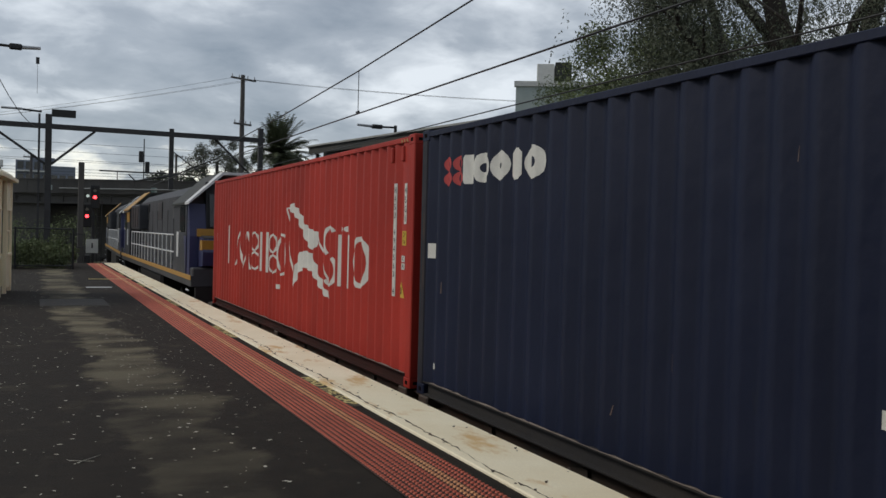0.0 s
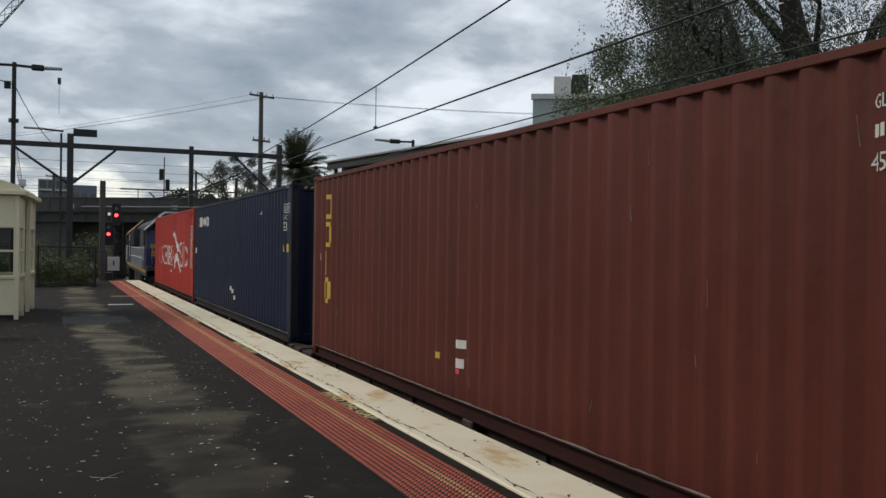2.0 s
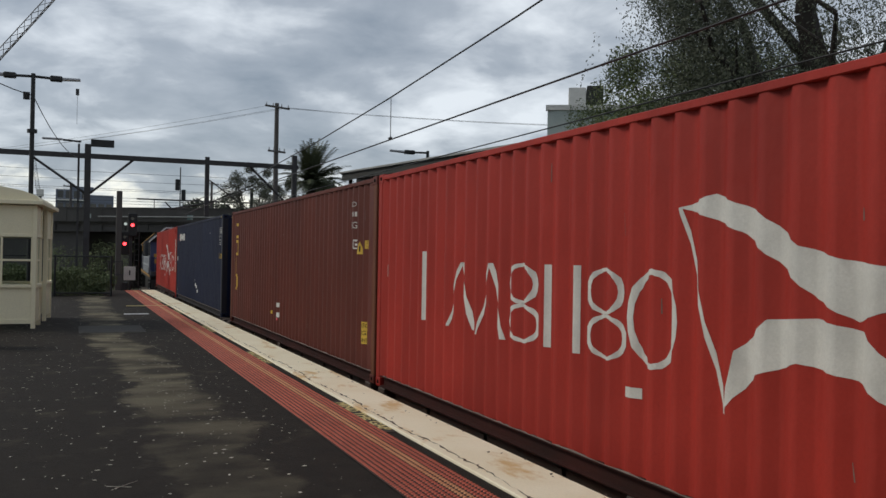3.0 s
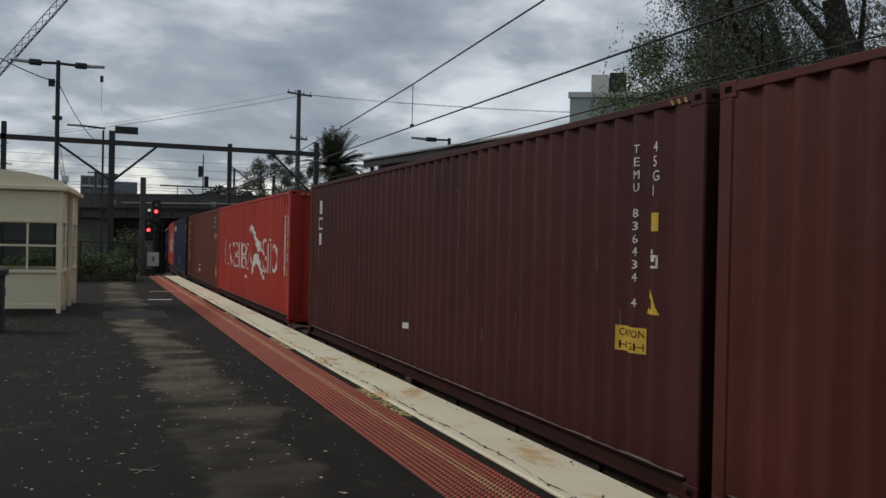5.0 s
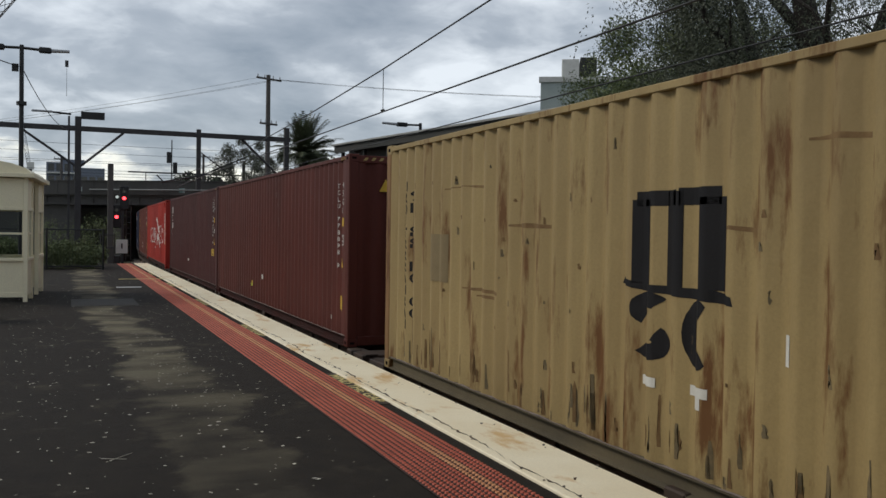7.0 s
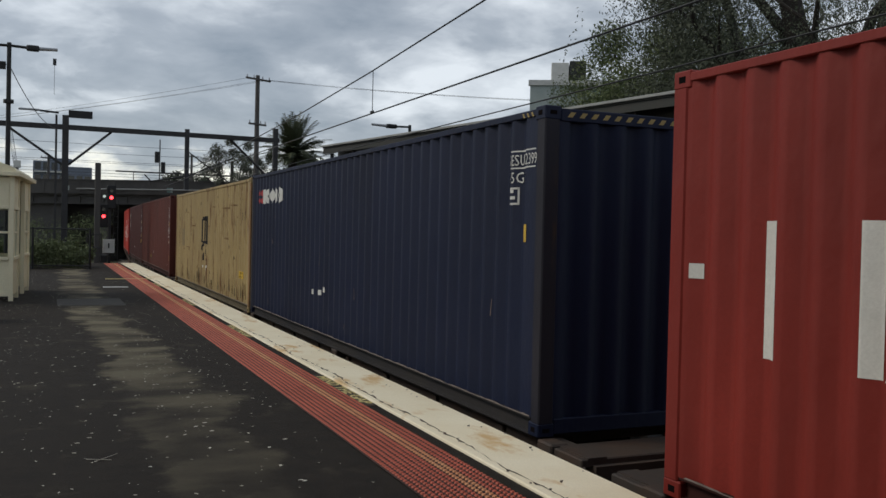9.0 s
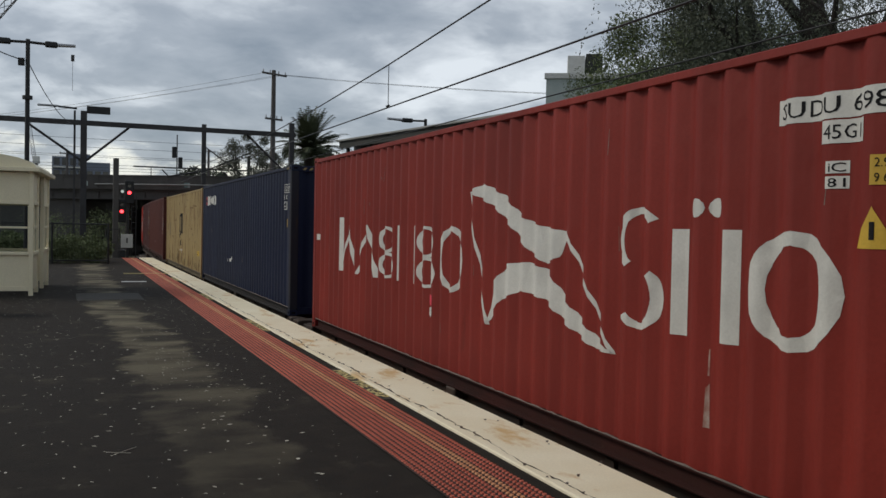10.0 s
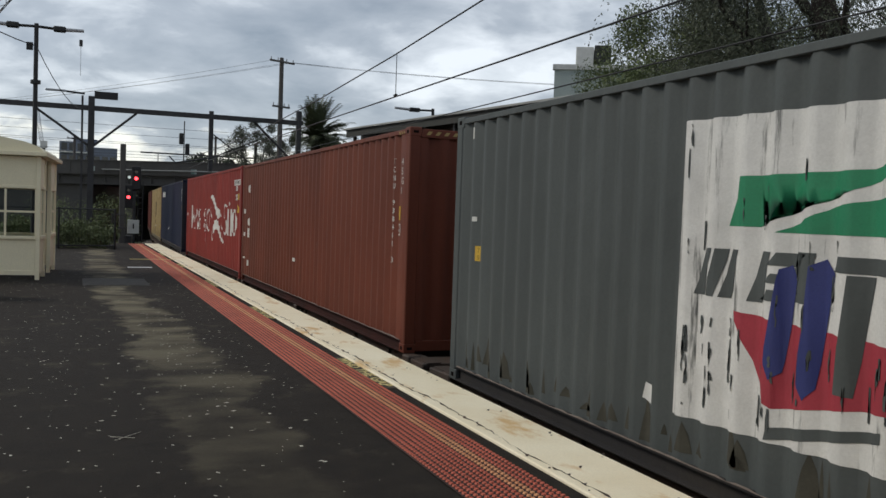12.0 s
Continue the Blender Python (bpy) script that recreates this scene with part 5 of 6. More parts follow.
def wheelset(parent, y):
    bm = B()
    for s in (-0.8, 0.8):
        rod(bm, (s - 0.065, y, RAIL_Z + .44), (s + 0.065, y, RAIL_Z + .44), 0.43, 0.43, 20)
    rod(bm, (-0.8, y, RAIL_Z + .44), (0.8, y, RAIL_Z + .44), 0.08, 0.08, 8)
    part("wheelset", bm, IRON, parent)


def bogie(parent, y, gap=1.8):
    b = part("bogie", box(B(), -.94, .94, y - .2, y + .2, RAIL_Z + .4, RAIL_Z + .66, .02), STEEL, parent)
    for s in (-1.0, 1.0):
        bm = prism(B(), ((y - gap / 2 - .3, RAIL_Z + .38), (y - .3, RAIL_Z + .22), (y + .3, RAIL_Z + .22), (y + gap / 2 + .3, RAIL_Z + .38), (y + gap / 2 + .3, RAIL_Z + .58), (y, RAIL_Z + .68), (y - gap / 2 - .3, RAIL_Z + .58)), "x", s - .06, s + .06)
        part("side_frame", bm, STEEL, b)
    for q in (-gap / 2, gap / 2):
        wheelset(b, y + q)


def wagon():
    """A long skeletal wagon for two containers; its origin is over its middle at the platform's level."""
    e = empty("container_wagon", Matrix(), "dirty brown steel skeletal wagon under two containers", "railway wagon", "container wagons")
    z = -0.13
    half = 12.95
    for x in (-1.05, 1.05):
        bm = B()
        for z0, z1, w in ((z - .36, z - .33, .09), (z - .33, z - .05, .012), (z - .05, z - .02, .09)):
            box(bm, x - w, x + w, -half, half, z0, z1)
        part("side_sill", bm, STEEL, e)
    for i in range(17):
        y = -half + i * half / 8
        part("cross_member", box(B(), -1.1, 1.1, y - .06, y + .06, z - .3, z - .08), STEEL, e)
    for y in (-12.4, -6.2, -.3, .3, 6.2, 12.4):
        for x in (-1.14, 1.14):
            part("twist_lock", box(B(), x - .09, x + .09, y - .12, y + .12, z - .12, z - .005, .015), STEEL, e)
    for y in (-half, half):
        q = 1 if y > 0 else -1
        part("end_platform", box(B(), -1.2, 1.2, y - q * .5, y, z - .1, z - .03, .01), STEEL, e)
        part("coupler", box(B(), -.12, .12, y, y + q * .62, RAIL_Z + .7, RAIL_Z + .95, .03), IRON, e)
    for y in (-9.6, 0.0, 9.6):
        bogie(e, y)
    return e


WAGON = wagon()
WAGONS = [WAGON] + [copy_thing(WAGON, Matrix()) for _ in range(5)]


def locomotive():
    e = empty("diesel_locomotive", Matrix(), "grey, navy and yellow diesel locomotive with white handrails", "locomotive", "locomotives")
    g = RAIL_Z
    half = 10.4
    part("underframe", box(B(), -1.42, 1.42, -half, half, g + 1.2, g + 1.5, .02), LOCO_GREY, e)
    for s in (-1, 1):
        part("yellow_sill", box(B(), s * 1.425, s * 1.44, -half, half, g + 1.38, g + 1.5), LOCO_YELLOW, e, "yellow sill stripe")
    part("fuel_tank", box(B(), -1.3, 1.3, -3.2, 3.2, g + .35, g + 1.2, .1), IRON, e)
    hood = part("engine_hood", prism(B(), ((-1.0, g + 1.5), (1.0, g + 1.5), (1.0, g + 3.7), (.7, g + 3.98), (-.7, g + 3.98), (-1.0, g + 3.7)), "y", -7.4, 6.3), LOCO_GREY, e)
    for i in range(9):
        y = -6.8 + i * 1.45
        part("hood_door", box(B(), -1.02, -.99, y, y + 1.3, g + 1.65, g + 3.3, .005), LOCO_GREY, hood)
    for i in range(6):
        part("side_lettering", box(B(), -1.035, -.985, -5.9 - .12 * (i % 2), -5.2 + .1 * (i % 3), g + 1.75 + i * .27, g + 1.93 + i * .27), LOCO_WHITE, hood)
    for y in (-5, -1, 3):
        part("radiator_grille", box(B(), -1.03, -.98, y, y + 1.2, g + 3.0, g + 3.6), DARK, hood)
    part("grille_housing", box(B(), -1.38, 1.38, 3.4, 6.4, g + 2.6, g + 3.6, .04), LOCO_GREY, e)
    for i in range(3):
        part("radiator_grille", box(B(), -1.4, -1.37, 3.6 + i * .95, 4.4 + i * .95, g + 2.7, g + 3.5), DARK, e)
    for q in (-1, 1):
        # the cab: pitched roof edges, a sloping windscreen and a snout below it
        sec = ((-1.4, g + 1.5), (1.4, g + 1.5), (1.4, g + 3.38), (.55, g + 4.12), (-.55, g + 4.12), (-1.4, g + 3.38))
        cab = part("cab", prism(B(), sec, "y", q * 6.9, q * 9.35), LOCO_GREY, e)
        for y0, y1 in ((6.8, 9.36), (9.364, 10.0)):
            pts = ((-1.46, g + 3.33), (-.57, g + 4.13), (.57, g + 4.13), (1.46, g + 3.33), (1.46, g + 3.39), (.59, g + 4.2), (-.59, g + 4.2), (-1.46, g + 3.39))
            if y0 < 9:
                part("cab_roof", prism(B(), pts, "y", q * y0, q * y1), ROOF_TIN, cab, "dark pitched cab roof")
            else:
                part("visor", prism(B(), pts, "y", q * y0, q * y1), LOCO_WHITE, cab, "white visor over the windscreen")
        part("windscreen_wall", prism(B(), [(q * a, b) for a, b in ((9.352, g + 2.5), (9.8, g + 2.5), (9.5, g + 3.95), (9.352, g + 3.95))], "x", -.95, .95), DARK, cab)
        part("cheek", prism(B(), [(q * a, b) for a, b in ((9.352, g + 1.5), (9.8, g + 1.5), (9.8, g + 2.5), (9.55, g + 3.36), (9.352, g + 3.36))], "x", -1.38, -.952), LOCO_BLUE, cab, "navy corner panel")
        for x in (-.47, .47):
            part("windscreen", prism(B(), [(q * a, b) for a, b in ((9.79, g + 2.75), (9.82, g + 2.75), (9.63, g + 3.62), (9.6, g + 3.62))], "x", x - .4, x + .4), GLASS, cab)
        part("nose_stripe", prism(B(), [(q * a, b) for a, b in ((9.802, g + 2.5), (9.86, g + 2.5), (9.83, g + 2.7), (9.77, g + 2.7))], "x", -1.2, 1.2), LOCO_YELLOW, cab, "yellow stripe under the windscreen")
        nose = part("nose", prism(B(), [(q * a, b) for a, b in ((9.802, g + 1.7), (10.45, g + 1.75), (10.5, g + 2.1), (10.3, g + 2.44), (9.802, g + 2.49))], "x", -1.15, 1.15), LOCO_BLUE, cab, "navy snout")
        part("nose_top", prism(B(), [(q * a, b) for a, b in ((9.87, g + 2.494), (10.31, g + 2.446), (10.3, g + 2.47), (9.87, g + 2.52))], "x", -1.1, 1.1), LOCO_GREY, nose)
        part("nose_flash", box(B(), -1.17, -.75, q * 10.1, q * 10.46, g + 2.15, g + 2.4), LOCO_YELLOW, nose, "yellow flash on the snout")
        part("buffer_beam", box(B(), -1.38, 1.38, q * 9.9, q * 10.4, g + 1.2, g + 1.69, .03), LOCO_GREY, e)
        for s in (-1, 1):
            part("side_window", box(B(), s * 1.395, s * 1.415, q * 8.2, q * 9.1, g + 2.6, g + 3.3, .02), GLASS, cab)
            part("cab_side_panel", prism(B(), [(q * a, b) for a, b in ((8.9, g + 2.5), (9.3, g + 1.52), (9.35, g + 1.52), (9.35, g + 2.5))], "x", s * 1.395, s * 1.41), LOCO_BLUE, cab, "navy side flash")
        if q > 0:
            part("roof_band", prism(B(), ((-1.475, g + 3.4), (-.6, g + 4.21), (-.6, g + 4.24), (-1.475, g + 3.44)), "y", 6.9, 9.3), LOCO_YELLOW, e, "yellow roof band")
            part("yellow_panel", box(B(), -1.42, -1.402, 6.95, 8.15, g + 2.9, g + 3.36), LOCO_YELLOW, e, "yellow upper cab panel")
        part("number_bars", box(B(), -1.415, -1.39, q * 7.6, q * 7.95, g + 1.9, g + 2.6), LOCO_WHITE, cab)
        part("headlight", box(B(), -.2, .2, q * 10.22, q * 10.42, g + 2.3, g + 2.45, .02), LAMP_GREY, cab)
        part("plough", prism(B(), [(q * a, b) for a, b in ((10.2, g + .2), (10.5, g + .2), (10.4, g + 1.2), (10.2, g + 1.2))], "x", -1.3, 1.3), IRON, e)
        part("coupler", box(B(), -.12, .12, q * 10.4, q * 10.85, g + .7, g + .95, .03), IRON, e)
        bm = B()
        for z in (g + .4, g + .75, g + 1.1):
            rod(bm, (-1.42, q * 9.6, z), (-1.42, q * 10.1, z), .02, seg=5)
        part("steps", bm, LOCO_WHITE, e)
    for s in (-1, 1):
        for i in range(14):
            y = -7.2 + i * 1.03
            part("stanchion", rod(B(), (s * 1.37, y, g + 1.5), (s * 1.37, y, g + 2.5), .022, seg=6), LOCO_WHITE, e)
        for z in (2.0, 2.5):
            part("handrail", rod(B(), (s * 1.37, -7.2, g + z), (s * 1.37, 6.2, g + z), .022, seg=6), LOCO_WHITE, e)
    for y in (-6.6, 6.6):
        bogie(e, y, 3.4)
    return e


LOCO = locomotive()
LOCOS = [LOCO, copy_thing(LOCO, Matrix())]


# ---- trees, buildings, distance ----
def limb(bm, a, b, r0, r1, n=4, bend=0.3, seed=0):
    rnd = random.Random(seed)
    a, b = Vector(a), Vector(b)
    pts = [a.lerp(b, i / n) + Vector((rnd.uniform(-1, 1), rnd.uniform(-1, 1), rnd.uniform(-.5, .5))) * (bend * (0 < i < n)) for i in range(n + 1)]
    for i in range(n):
        rod(bm, pts[i], pts[i + 1], r0 + (r1 - r0) * i / n, r0 + (r1 - r0) * (i + 1) / n, 7)
    return pts


def pepper_tree():
    e = empty("peppercorn_tree", pose(21.5, 20.5, -1.45), "large dark peppercorn tree with drooping foliage", "tree")
    bm = B()
    limb(bm, (0, 0, 0), (0.2, 0, 6.5), 0.6, 0.42, 5, 0.12, 1)
    rnd = random.Random(11)
    tips = []
    for i in range(13):
        a = i / 13 * math.tau + rnd.uniform(-.2, .2)
        r, h = rnd.uniform(3.5, 6.6), rnd.uniform(8.0, 14.5)
        pts = limb(bm, (0.2, 0, rnd.uniform(4.5, 6.5)), (r * math.cos(a), r * math.sin(a), h), 0.26, 0.05, 5, 0.45, 20 + i)
        tips += pts[2:]
        for j in range(3):
            p = pts[3 + j % 3]
            q = p + Vector((rnd.uniform(-2, 2), rnd.uniform(-2, 2), rnd.uniform(-.3, 2)))
            tips += limb(bm, p, q, 0.07, 0.02, 3, 0.2, 60 + i * 3 + j)[1:]
    part("trunk", bm, BARK, e)
    # hanging sprays: strings of small leaves that droop from the twigs
    rs = np.random.RandomState(5)
    V, F = [], []
    for p in tips:
        for k in range(25):
            o = np.array(p) + rs.normal(0, .75, 3)
            ln = rs.uniform(.7, 2.1)
            lean = rs.normal(0, .18, 2)
            m = int(ln / .05)
            for i in range(m):
                t = i / m
                c = o + np.array((lean[0] * t * ln + .12 * math.sin(5 * t), lean[1] * t * ln, -ln * t)) + rs.normal(0, .055, 3)
                a = rs.normal(0, 1, 3)
                a[2] -= 1.0
                a /= np.linalg.norm(a)
                b = np.cross(a, rs.normal(0, 1, 3))
                b /= np.linalg.norm(b)
                s = rs.uniform(.03, .062)
                j = len(V)
                V += [tuple(c - a * s), tuple(c + b * s * .4), tuple(c + a * s), tuple(c - b * s * .4)]
                F.append((j, j + 1, j + 2, j + 3))
    mesh_part("crown", V, F, LEAF_DARK, e)
    rnd = random.Random(91)
    heart = [(-3.9 + rnd.uniform(-1.5, 1.3), 1.6 + rnd.uniform(-1.2, 1.2), rnd.uniform(6.0, 12.5), rnd.uniform(.8, 1.5), 2300) for _ in range(16)]
    leaves("inner_foliage", heart, .048, LEAF_DARK, e, 6, .8)
    bm = B()
    limb(bm, (-.2, 0, 3.5), (-2.6, -1.2, 14.0), .5, .22, 6, .25, 8)
    limb(bm, (-.2, 0, 3.0), (1.4, -2.4, 13.0), .42, .2, 6, .3, 9)
    part("limb", bm, BARK, e)


pepper_tree()


def shade_tree(name, x, y, z0, h, r, label, mat, seed, n=26, size=.16, count=220):
    e = empty(name, pose(x, y, z0), label, "tree")
    rnd = random.Random(seed)
    bm = B()
    limb(bm, (0, 0, 0), (0, 0, h * .55), r * .09, r * .06, 3, .1, seed)
    sp = []
    for i in range(n):
        a, k, t = rnd.uniform(0, math.tau), math.sqrt(rnd.random()), rnd.uniform(.5, .97)
        w = r * k * (1.25 - abs(t - .68) * 1.6)
        p = (w * math.cos(a), w * math.sin(a), h * t)
        if i % 3 == 0:
            limb(bm, (0, 0, h * .4), p, r * .04, .02, 3, .2, seed + i)
        sp.append((*p, r * rnd.uniform(.18, .34), count))
    part("trunk", bm, BARK, e)
    leaves("crown", sp, size, mat, e, seed)


shade_tree("gum_tree", 13.4, 74, -1.45, 10.6, 2.0, "sparse grey-green gum tree beyond the tracks", LEAF_GUM, 5, 44, .085, 330)
shade_tree("gum_tree", 16.4, 82, -1.45, 10.0, 1.9, "low grey-green gum tree beside the palm", LEAF_GUM, 9, 40, .085, 330)
shade_tree("round_tree", 18.2, 135, -1.45, 11.0, 4.2, "distant dark rounded tree beyond the bridge", LEAF_DARK, 15, 30, .3, 180)
shade_tree("street_tree", 25.5, 100, -1.45, 12.5, 3.6, "distant tree behind the tracks", LEAF_DARK, 25, 30, .25, 160)
shade_tree("leafless_tree", -9.0, 78, -1.45, 11.5, 3.0, "thin bare tree beyond the fence", LEAF_OLIVE, 35, 12, .1, 20)
shade_tree("broad_tree", 26.5, 34, -1.45, 12.5, 5.0, "dense green tree beside the pale building", LEAF_OLIVE, 45, 60, .085, 1900)


def palm_tree(x, y, h, label):
    e = empty("palm_tree", pose(x, y, -1.45), label, "palm tree")
    bm = B()
    limb(bm, (0, 0, 0), (0, 0, h), .38, .3, 8, .03, 2)
    part("trunk", bm, BARK, e)
    rnd = random.Random(4)
    for i in range(120):
        a, up, ln = rnd.uniform(0, math.tau), rnd.uniform(-.2, 1.5), rnd.uniform(2.2, 3.3)
        V, F = [], []
        prev, d = Vector((0, 0, h)), Vector((math.cos(a) * math.cos(up), math.sin(a) * math.cos(up), math.sin(up)))
        side = Vector((-math.sin(a), math.cos(a), 0))
        for k in range(11):
            nx = prev + d * ln / 11
            d = (d + Vector((0, 0, -.085))).normalized()
            w = .58 * math.sin(math.pi * (k + 1.2) / 12.5)
            for s in (-1, 1):
                for f in (0, .5):
                    q = prev.lerp(nx, f)
                    tip = q + side * s * w + d * .28 + Vector((0, 0, -.1))
                    j = len(V)
                    V += [tuple(q), tuple(q + d * .11), tuple(tip)]
                    F.append((j, j + 1, j + 2))
            j = len(V)
            V += [tuple(prev - side * .02), tuple(prev + side * .02), tuple(nx + side * .02), tuple(nx - side * .02)]
            F.append((j, j + 1, j + 2, j + 3))
            prev = nx
        mesh_part("frond", V, F, LEAF_PALM, e)


palm_tree(15.6, 62, 8.3, "shaggy date palm beyond the tracks")


def conifer(x, y, h):
    e = empty("cypress", pose(x, y, -1.45), "narrow dark cypress beside the palm", "tree")
    part("trunk", rod(B(), (0, 0, 0), (0, 0, h * .9), .15, .04), BARK, e)
    leaves("crown", [(0, 0, h * (.2 + .8 * i / 12), .42 * (1.1 - i / 13), 160) for i in range(13)], .1, LEAF_DARK, e, 3)


conifer(17.3, 63, 9.4)


def far_canopy():
    e = empty("platform_canopy", pose(10.9, 37.9, -1.0, 0, 0, 190), "long dark tin platform canopy on the far platform", "canopy")
    part("roof", prism(B(), ((.04, 6.22), (.04, 6.3), (-3.4, 6.5), (-3.4, 6.4)), "y", 0, 34), ROOF_TIN, e)
    # pale strip: the highlight on the roof's edge is put into its colour
    part("gutter", box(B(), .045, .12, -.05, 34, 6.27, 6.35, .01), PALE_TIN, e, "pale strip that paints the highlight along the roof edge")
    part("fascia", box(B(), -.05, .02, 0.02, 33.98, 5.98, 6.21), ROOF_TIN, e)
    for i in range(17):
        y = .3 + i * 2.0
        part("post", box(B(), -.3, -.18, y, y + .12, 0, 6.0), GALV, e)
        part("wall_panel", box(B(), -.8, -.7, y - .3, y + 1.69, 0, 6.25), ROOF_TIN, e)
        if i % 2:
            part("window", box(B(), -.69, -.66, y + .3, y + 1.1, 4.6, 5.5), GLASS, e)
    part("back_wall", box(B(), -3.2, -3.0, 0, 34, 0, 6.4), ROOF_TIN, e)


far_canopy()
bm = B()
box(bm, 10.95, 18, -20, 46, -1.44, -1.0)
tagged(part("far_platform", bm, ASPHALT), "dark far platform behind the train", "platform", kind="structure")


def pale_building():
    e = empty("warehouse", pose(25.1, 45, -1.45, 0, 0, -30), "pale graffitied rendered warehouse behind the trees", "building")
    part("wall", box(B(), 0, 26, 0, 14, 0, 11.7), PALE_WALL, e)
    part("parapet", box(B(), -.1, 26.1, -.1, .3, 11.7, 12.0), FAR_WHITE, e)
    part("roof_box", box(B(), 1.2, 2.2, 1, 3, 12.0, 13.2, .02), FAR_WHITE, e, "white rooftop box")
    part("roof_box", box(B(), 2.25, 3.2, 1, 3, 12.0, 13.3, .02), ROOF_TIN, e)
    for i in range(5):
        w = part("window", box(B(), 3 + i * 4.4, 5.2 + i * 4.4, -.06, .02, 6.8, 8.6), GLASS, e)
        part("window_frame", box(B(), 2.9 + i * 4.4, 5.3 + i * 4.4, -.09, -.02, 6.65, 6.8), FAR_WHITE, w)


pale_building()


def apartments():
    e = empty("apartment_block", pose(-3.5, 205, -1.45), "distant blue-grey apartment block beyond the bridge", "building")
    for i, (x0, x1, z1) in enumerate(((0.0, 6.5, 16.4), (6.5, 11.5, 15.4))):
        part("wall", box(B(), x0, x1, 0, 14, 0, z1), FAR_BLUE, e)
        for k in range(5):
            z = 6.2 + k * 2.6
            if z + 1.8 < z1 + .4:
                part("balcony", box(B(), x0 + .2, x1 - .2, -1.0, 0, z, z + .35), FAR_WHITE, e)
                for j in range(int((x1 - x0) / 1.6)):
                    part("window", box(B(), x0 + .35 + j * 1.6, x0 + 1.5 + j * 1.6, -.05, .03, z + .55, z + 2.1), GLASS, e)
    part("roof_plant", box(B(), 3.0, 7.5, 2, 9, 16.4, 17.2), FAR_BLUE, e)


apartments()


def tower_crane(x, y, a, b, label, w=1.2):
    e = empty("tower_crane", pose(x, y, 0), label, "crane")
    a, b = Vector(a), Vector(b)
    n = 26
    d = (b - a).normalized()
    s1 = Vector((0, 1, 0)) * w * .5
    s2 = d.cross(Vector((0, 1, 0))).normalized() * w
    bm = B()
    for o in (s1, -s1, s2):
        rod(bm, a + o, b + o, .06, seg=5)
    for i in range(n):
        p, q = a.lerp(b, i / n), a.lerp(b, (i + 1) / n)
        for u, v in ((s1, s2), (s2, -s1), (-s1, s1)):
            rod(bm, p + u, q + v, .035, seg=4)
    part("jib", bm, GALV, e)
    bm = B()
    rod(bm, (a.x, a.y, -1.4), a, .5, .5, 6)
    part("tower", bm, GALV, e)
    part("cab", box(B(), a.x - 1, a.x + 1, a.y - 1, a.y + 1, a.z - 1.4, a.z + .8, .1), FAR_WHITE, e)
    return e


tower_crane(0, 120, (-16.5, 0, 14.0), (3.0, 0, 40.5), "distant lattice crane jib against the clouds", .85)
tower_crane(0, 300, (-9.5, 0, 20.0), (-11.5, 0, 33.0), "small distant construction crane", 1.0)
bm = rod(B(), (.2, 120, 17.6), (.2, 120, 21.6), .02, seg=4)
box(bm, 0.0, .4, 119.9, 120.1, 21.2, 22.0)
tagged(part("crane_hook", bm, GALV), "hanging hook block of a distant crane", "crane hook")
for i in range(7):
    x = -60 + i * 22
    bm = B()
    box(bm, x, x + 15, 230 + (i % 3) * 12, 245 + (i % 3) * 12, -1.45, 4.5 + (i * 37 % 5))
    prism(bm, ((x - .4, 4.4 + (i * 37 % 5)), (x + 15.4, 4.4 + (i * 37 % 5)), (x + 7.5, 6.6 + (i * 37 % 5))), "y", 230 + (i % 3) * 12, 245 + (i % 3) * 12)
    tagged(part("far_house", bm, FAR_WHITE if i % 2 else CONCRETE), "low distant house beyond the bridge", "house")


# ---- platform marks and litter ----
def tactile():
    e = empty("tactile_strip", Matrix(), "terracotta tactile paving strip with two ochre rows", "tactile paving")
    e["kind"] = "structure"
    x0, x1 = 2.115, 2.715
    y0, y1 = -3.0, 41.0
    me = None
    for i in range(int((y1 - y0) / 0.3)):
        for j in range(2):
            if me is None:
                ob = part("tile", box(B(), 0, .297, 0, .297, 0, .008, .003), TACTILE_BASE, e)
                me = ob.data
            else:
                ob = new("tile", me)
                ob.parent = e
            ob.location = (x0 + j * .3, y0 + i * .3, 0.0005)
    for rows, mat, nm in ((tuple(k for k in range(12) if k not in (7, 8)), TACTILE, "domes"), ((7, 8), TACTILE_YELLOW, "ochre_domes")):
        V, F = [], []
        for k in rows:
            x = x0 + .025 + k * .05
            for i in range(int((y1 - y0) / .05)):
                y = y0 + .025 + i * .05
                o = len(V)
                for r, z in ((.0185, .0075), (.0135, .0175)):
                    V += [(x + r * math.cos(a * math.pi / 3), y + r * math.sin(a * math.pi / 3), z) for a in range(6)]
                F += [tuple(o + t for t in (a, (a + 1) % 6, 6 + (a + 1) % 6, 6 + a)) for a in range(6)]
                F.append(tuple(range(o + 6, o + 12)))
        d = mesh_part(nm, V, F, mat, e)
        d["kind"] = "stuff"


tactile()


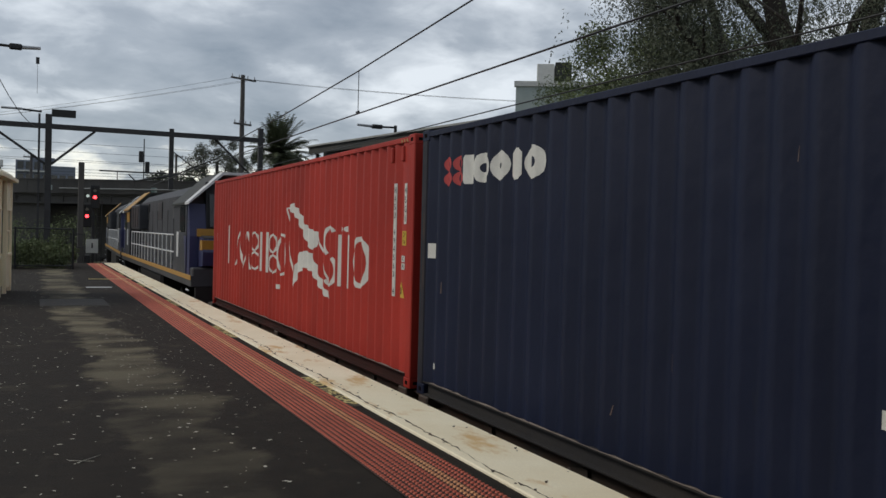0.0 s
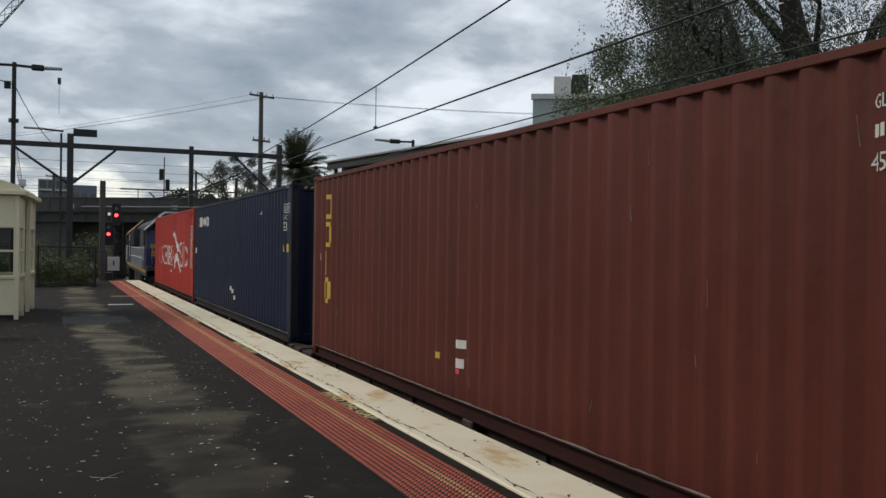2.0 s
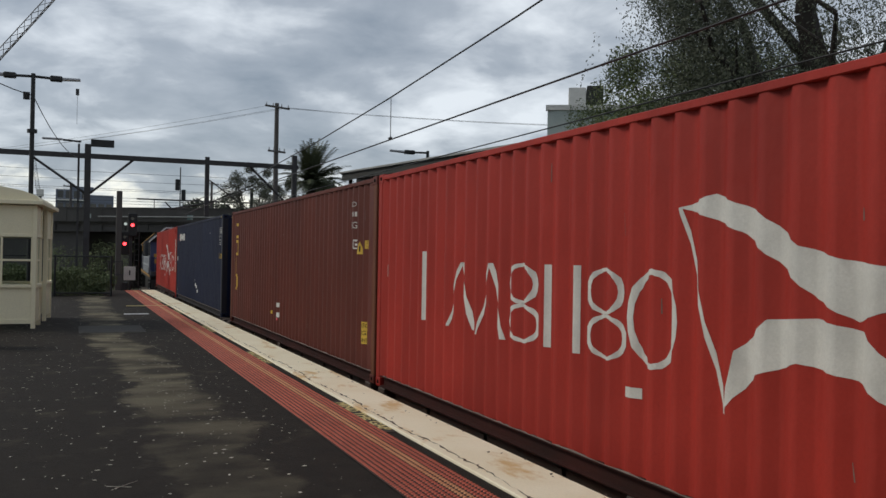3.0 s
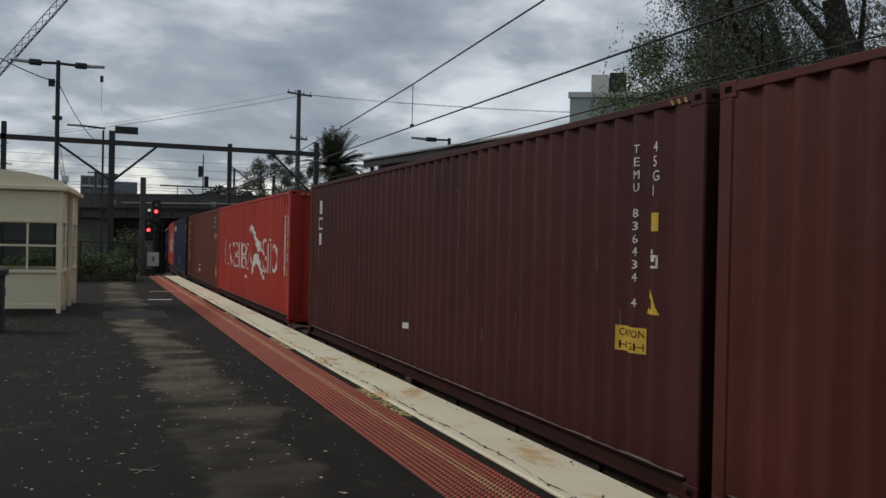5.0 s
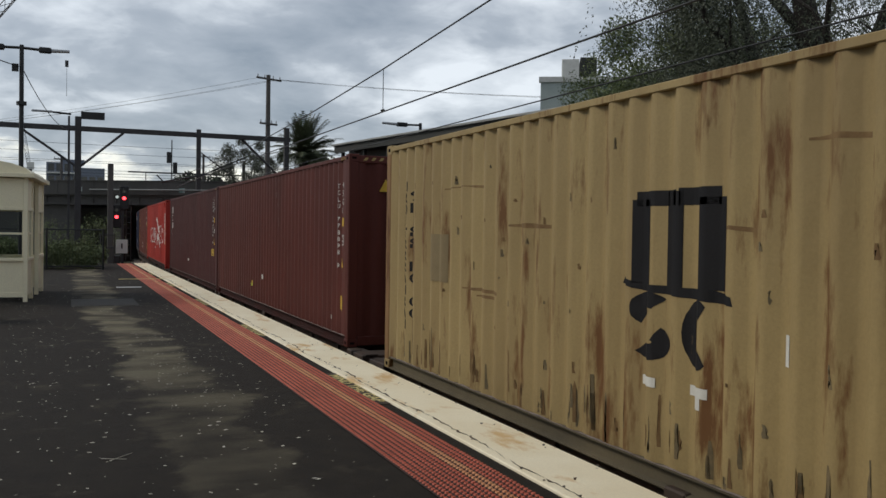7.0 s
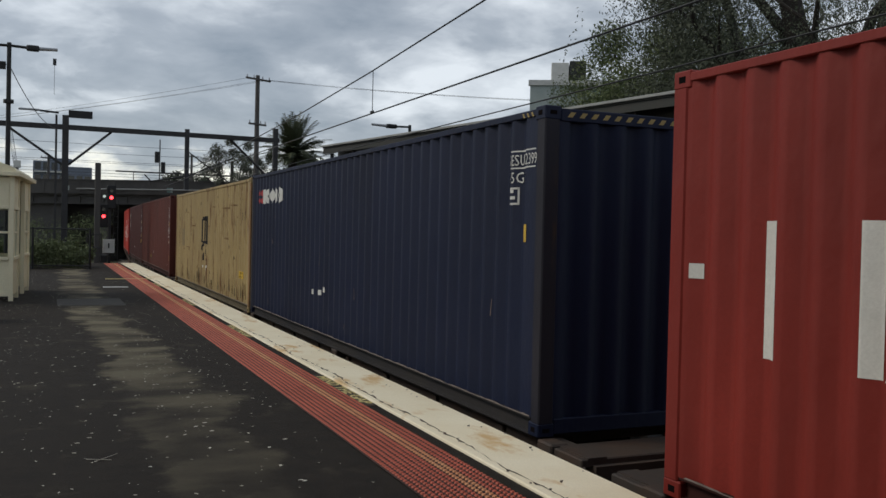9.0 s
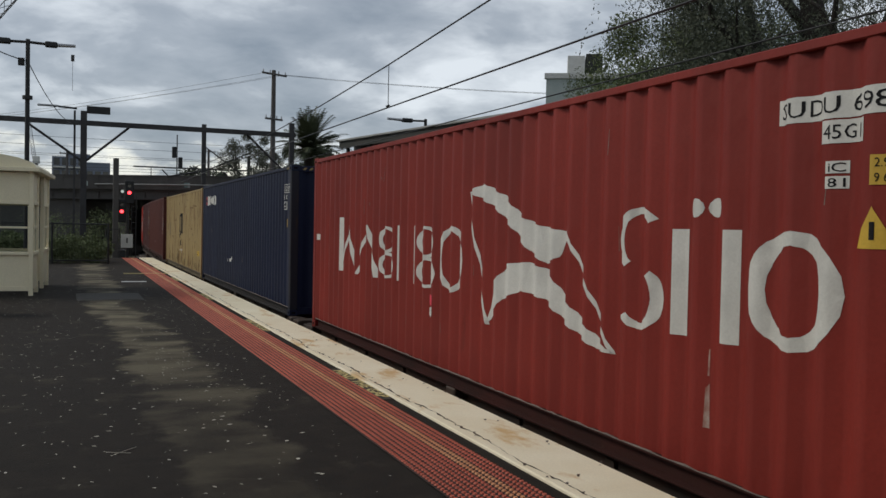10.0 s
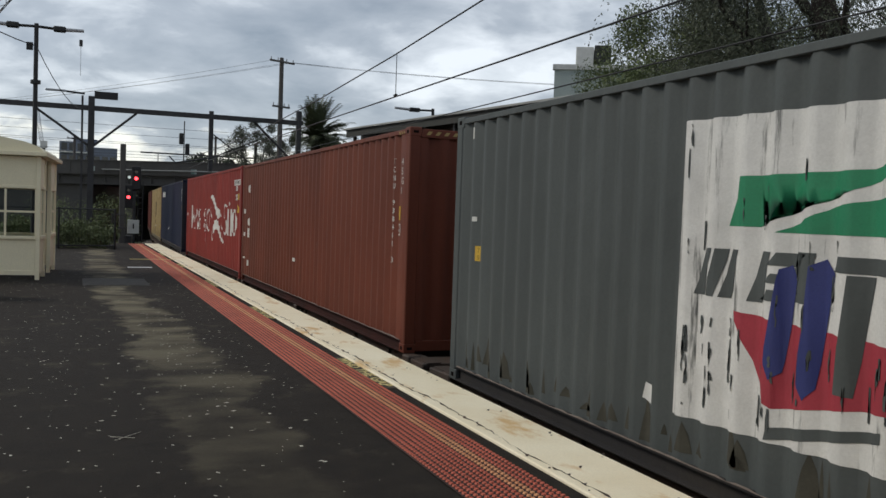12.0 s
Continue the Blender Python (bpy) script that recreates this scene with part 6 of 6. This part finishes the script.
def ground_text(s, x, y, h, length, mat, name, label):
    cu = bpy.data.curves.new(name, "FONT")
    cu.body, cu.size, cu.offset = s, 1.0, 0.025
    tmp = bpy.data.objects.new(name, cu)
    scene.collection.objects.link(tmp)
    bpy.context.view_layer.update()
    me = bpy.data.meshes.new_from_object(tmp.evaluated_get(bpy.context.evaluated_depsgraph_get()))
    bpy.data.objects.remove(tmp)
    w = max(v.co.x for v in me.vertices)
    for v in me.vertices:
        # the words read from the platform: they run towards the camera, their tops face the track
        v.co = (x + v.co.y / .72 * h, y - v.co.x / w * length, 0.004)
    me.materials.append(mat)
    return tagged(new(name, me), label, "platform marking", "gap warnings", "structure")


GAP_PAINT = material("faded_yellow_marking", (0.66, 0.55, 0.24), .8, 0, (0.45, 0.36, 0.15), 8, .9, stain=(0.08, .07, .04), stain_at=.68, stain_scale=14)
PATCH = material("worn_brown_bitumen", (0.06, 0.045, 0.03), .9, 0, (0.025, 0.02, 0.015), 9, 1.0, 90, .6)
for y in (9.62, 15.1, 20.8, 27.0, 33.0):
    tagged(part("worn_patch", box(B(), 2.722, 2.838, y - 1.75, y + .12, -.003, .0015), PATCH), "worn brown bitumen under the painted words", "platform marking", "worn patches", "structure")
    ground_text("MIND THE GAP", 2.728, y, .112, 1.65, GAP_PAINT, "gap_warning", "faded yellow MIND THE GAP words on the bitumen")
WHITE_LINE = material("white_line_paint", (0.7, 0.71, 0.72), .7)
tagged(part("stop_line", box(B(), 1.3, 1.93, 25.1, 25.35, 0, .004), WHITE_LINE), "short white painted line on the platform", "platform marking", kind="structure")
tagged(part("cross_line", box(B(), 1.55, 2.95, 28.9, 29.0, 0, .02), GAP_PAINT), "thin pale line across the tactile strip", "platform marking", kind="structure")
bm = B()
box(bm, .15, 1.45, 19.3, 21.2, 0, .006, .002)
for k in range(3):
    box(bm, .2 + k * .42, .56 + k * .42, 19.4, 21.1, .006, .012)
tagged(part("pit_cover", bm, WORN), "worn concrete service pit cover in the platform", "pit cover", kind="structure")


def litter():
    rs = np.random.RandomState(7)
    V, F = [], []
    spots = [(rs.uniform(-3, 2.0), rs.uniform(3.2, 34)) for _ in range(1900)]
    for cx, cy, n, sx, sy in ((1.35, 10.5, 110, .35, 1.8), (1.45, 14.5, 110, .3, 2.5), (-.8, 9.5, 60, .8, 2.0), (-1.4, 18.8, 160, .9, .7), (-.2, 13.5, 60, .5, 2.0), (1.9, 20, 70, .2, 4)):
        spots += [(rs.normal(cx, sx), rs.normal(cy, sy)) for _ in range(n)]
    for x, y in spots:
        if x > 2.08 or y < 3:
            continue
        a, s, q = rs.uniform(0, math.tau), rs.choice((.006, .009, .012, .016, .024)), rs.uniform(.3, .7)
        c, d = math.cos(a), math.sin(a)
        o = len(V)
        z = rs.uniform(.004, .008)
        for u, v, w in ((-1, 0, 0), (-.2, -q, .001), (1, 0, .001), (.2, q, .002)):
            V.append((x + s * (u * c - v * d), y + s * (u * d + v * c), z + w))
        F.append((o, o + 1, o + 2, o + 3))
    tagged(mesh_part("leaf_litter", V, F, LITTER), "pale dry leaves scattered on the bitumen", "leaf litter", kind="stuff")


litter()
bm = B()
rod(bm, (.25, 6.61, .008), (.41, 6.54, .008), .003, .0015, 5)
rod(bm, (.30, 6.53, .008), (.46, 6.70, .01), .003, .0015, 5)
tagged(part("twig", bm, LITTER), "pale forked twig lying on the bitumen", "twig")


# ---- motion ----
def along(t):
    q = t - 6.0
    return 10.01 * q + 0.03 * q * q - 0.00297 * q ** 3


def on_track(mid, z, span):
    a, b = mid - span / 2, mid + span / 2
    xa, xb = track_x(a), track_x(b)
    return pose((xa + xb) / 2, mid, z, 0, 0, -math.degrees(math.atan2(xb - xa, span)))


def motions():
    ts = [i * 0.5 for i in range(25)]
    for key, e in BOX.items():
        walk(e, [(t, on_track(LEAD[key] - LEN / 2 + along(t), -0.165 if key in ("M1", "W1") else -0.13, 10.0)) for t in ts])
    pairs = ("R1", "B1"), ("G1", "R2"), ("T0", "T1"), ("M1", "B2"), ("R3", "T2"), ("W1", "W1")
    for w, (a, b) in zip(WAGONS, pairs):
        mid = (LEAD[a] + LEAD[b] - LEN) / 2 - (6.2 if a == b else 0)
        walk(w, [(t, on_track(mid + along(t), 0.0, 19.0)) for t in ts])
    for e, mid in zip(LOCOS, (LEAD["R1"] + 12.2, LEAD["R1"] + 33.9)):
        walk(e, [(t, on_track(mid + along(t), 0.0, 13.0)) for t in ts])


motions()
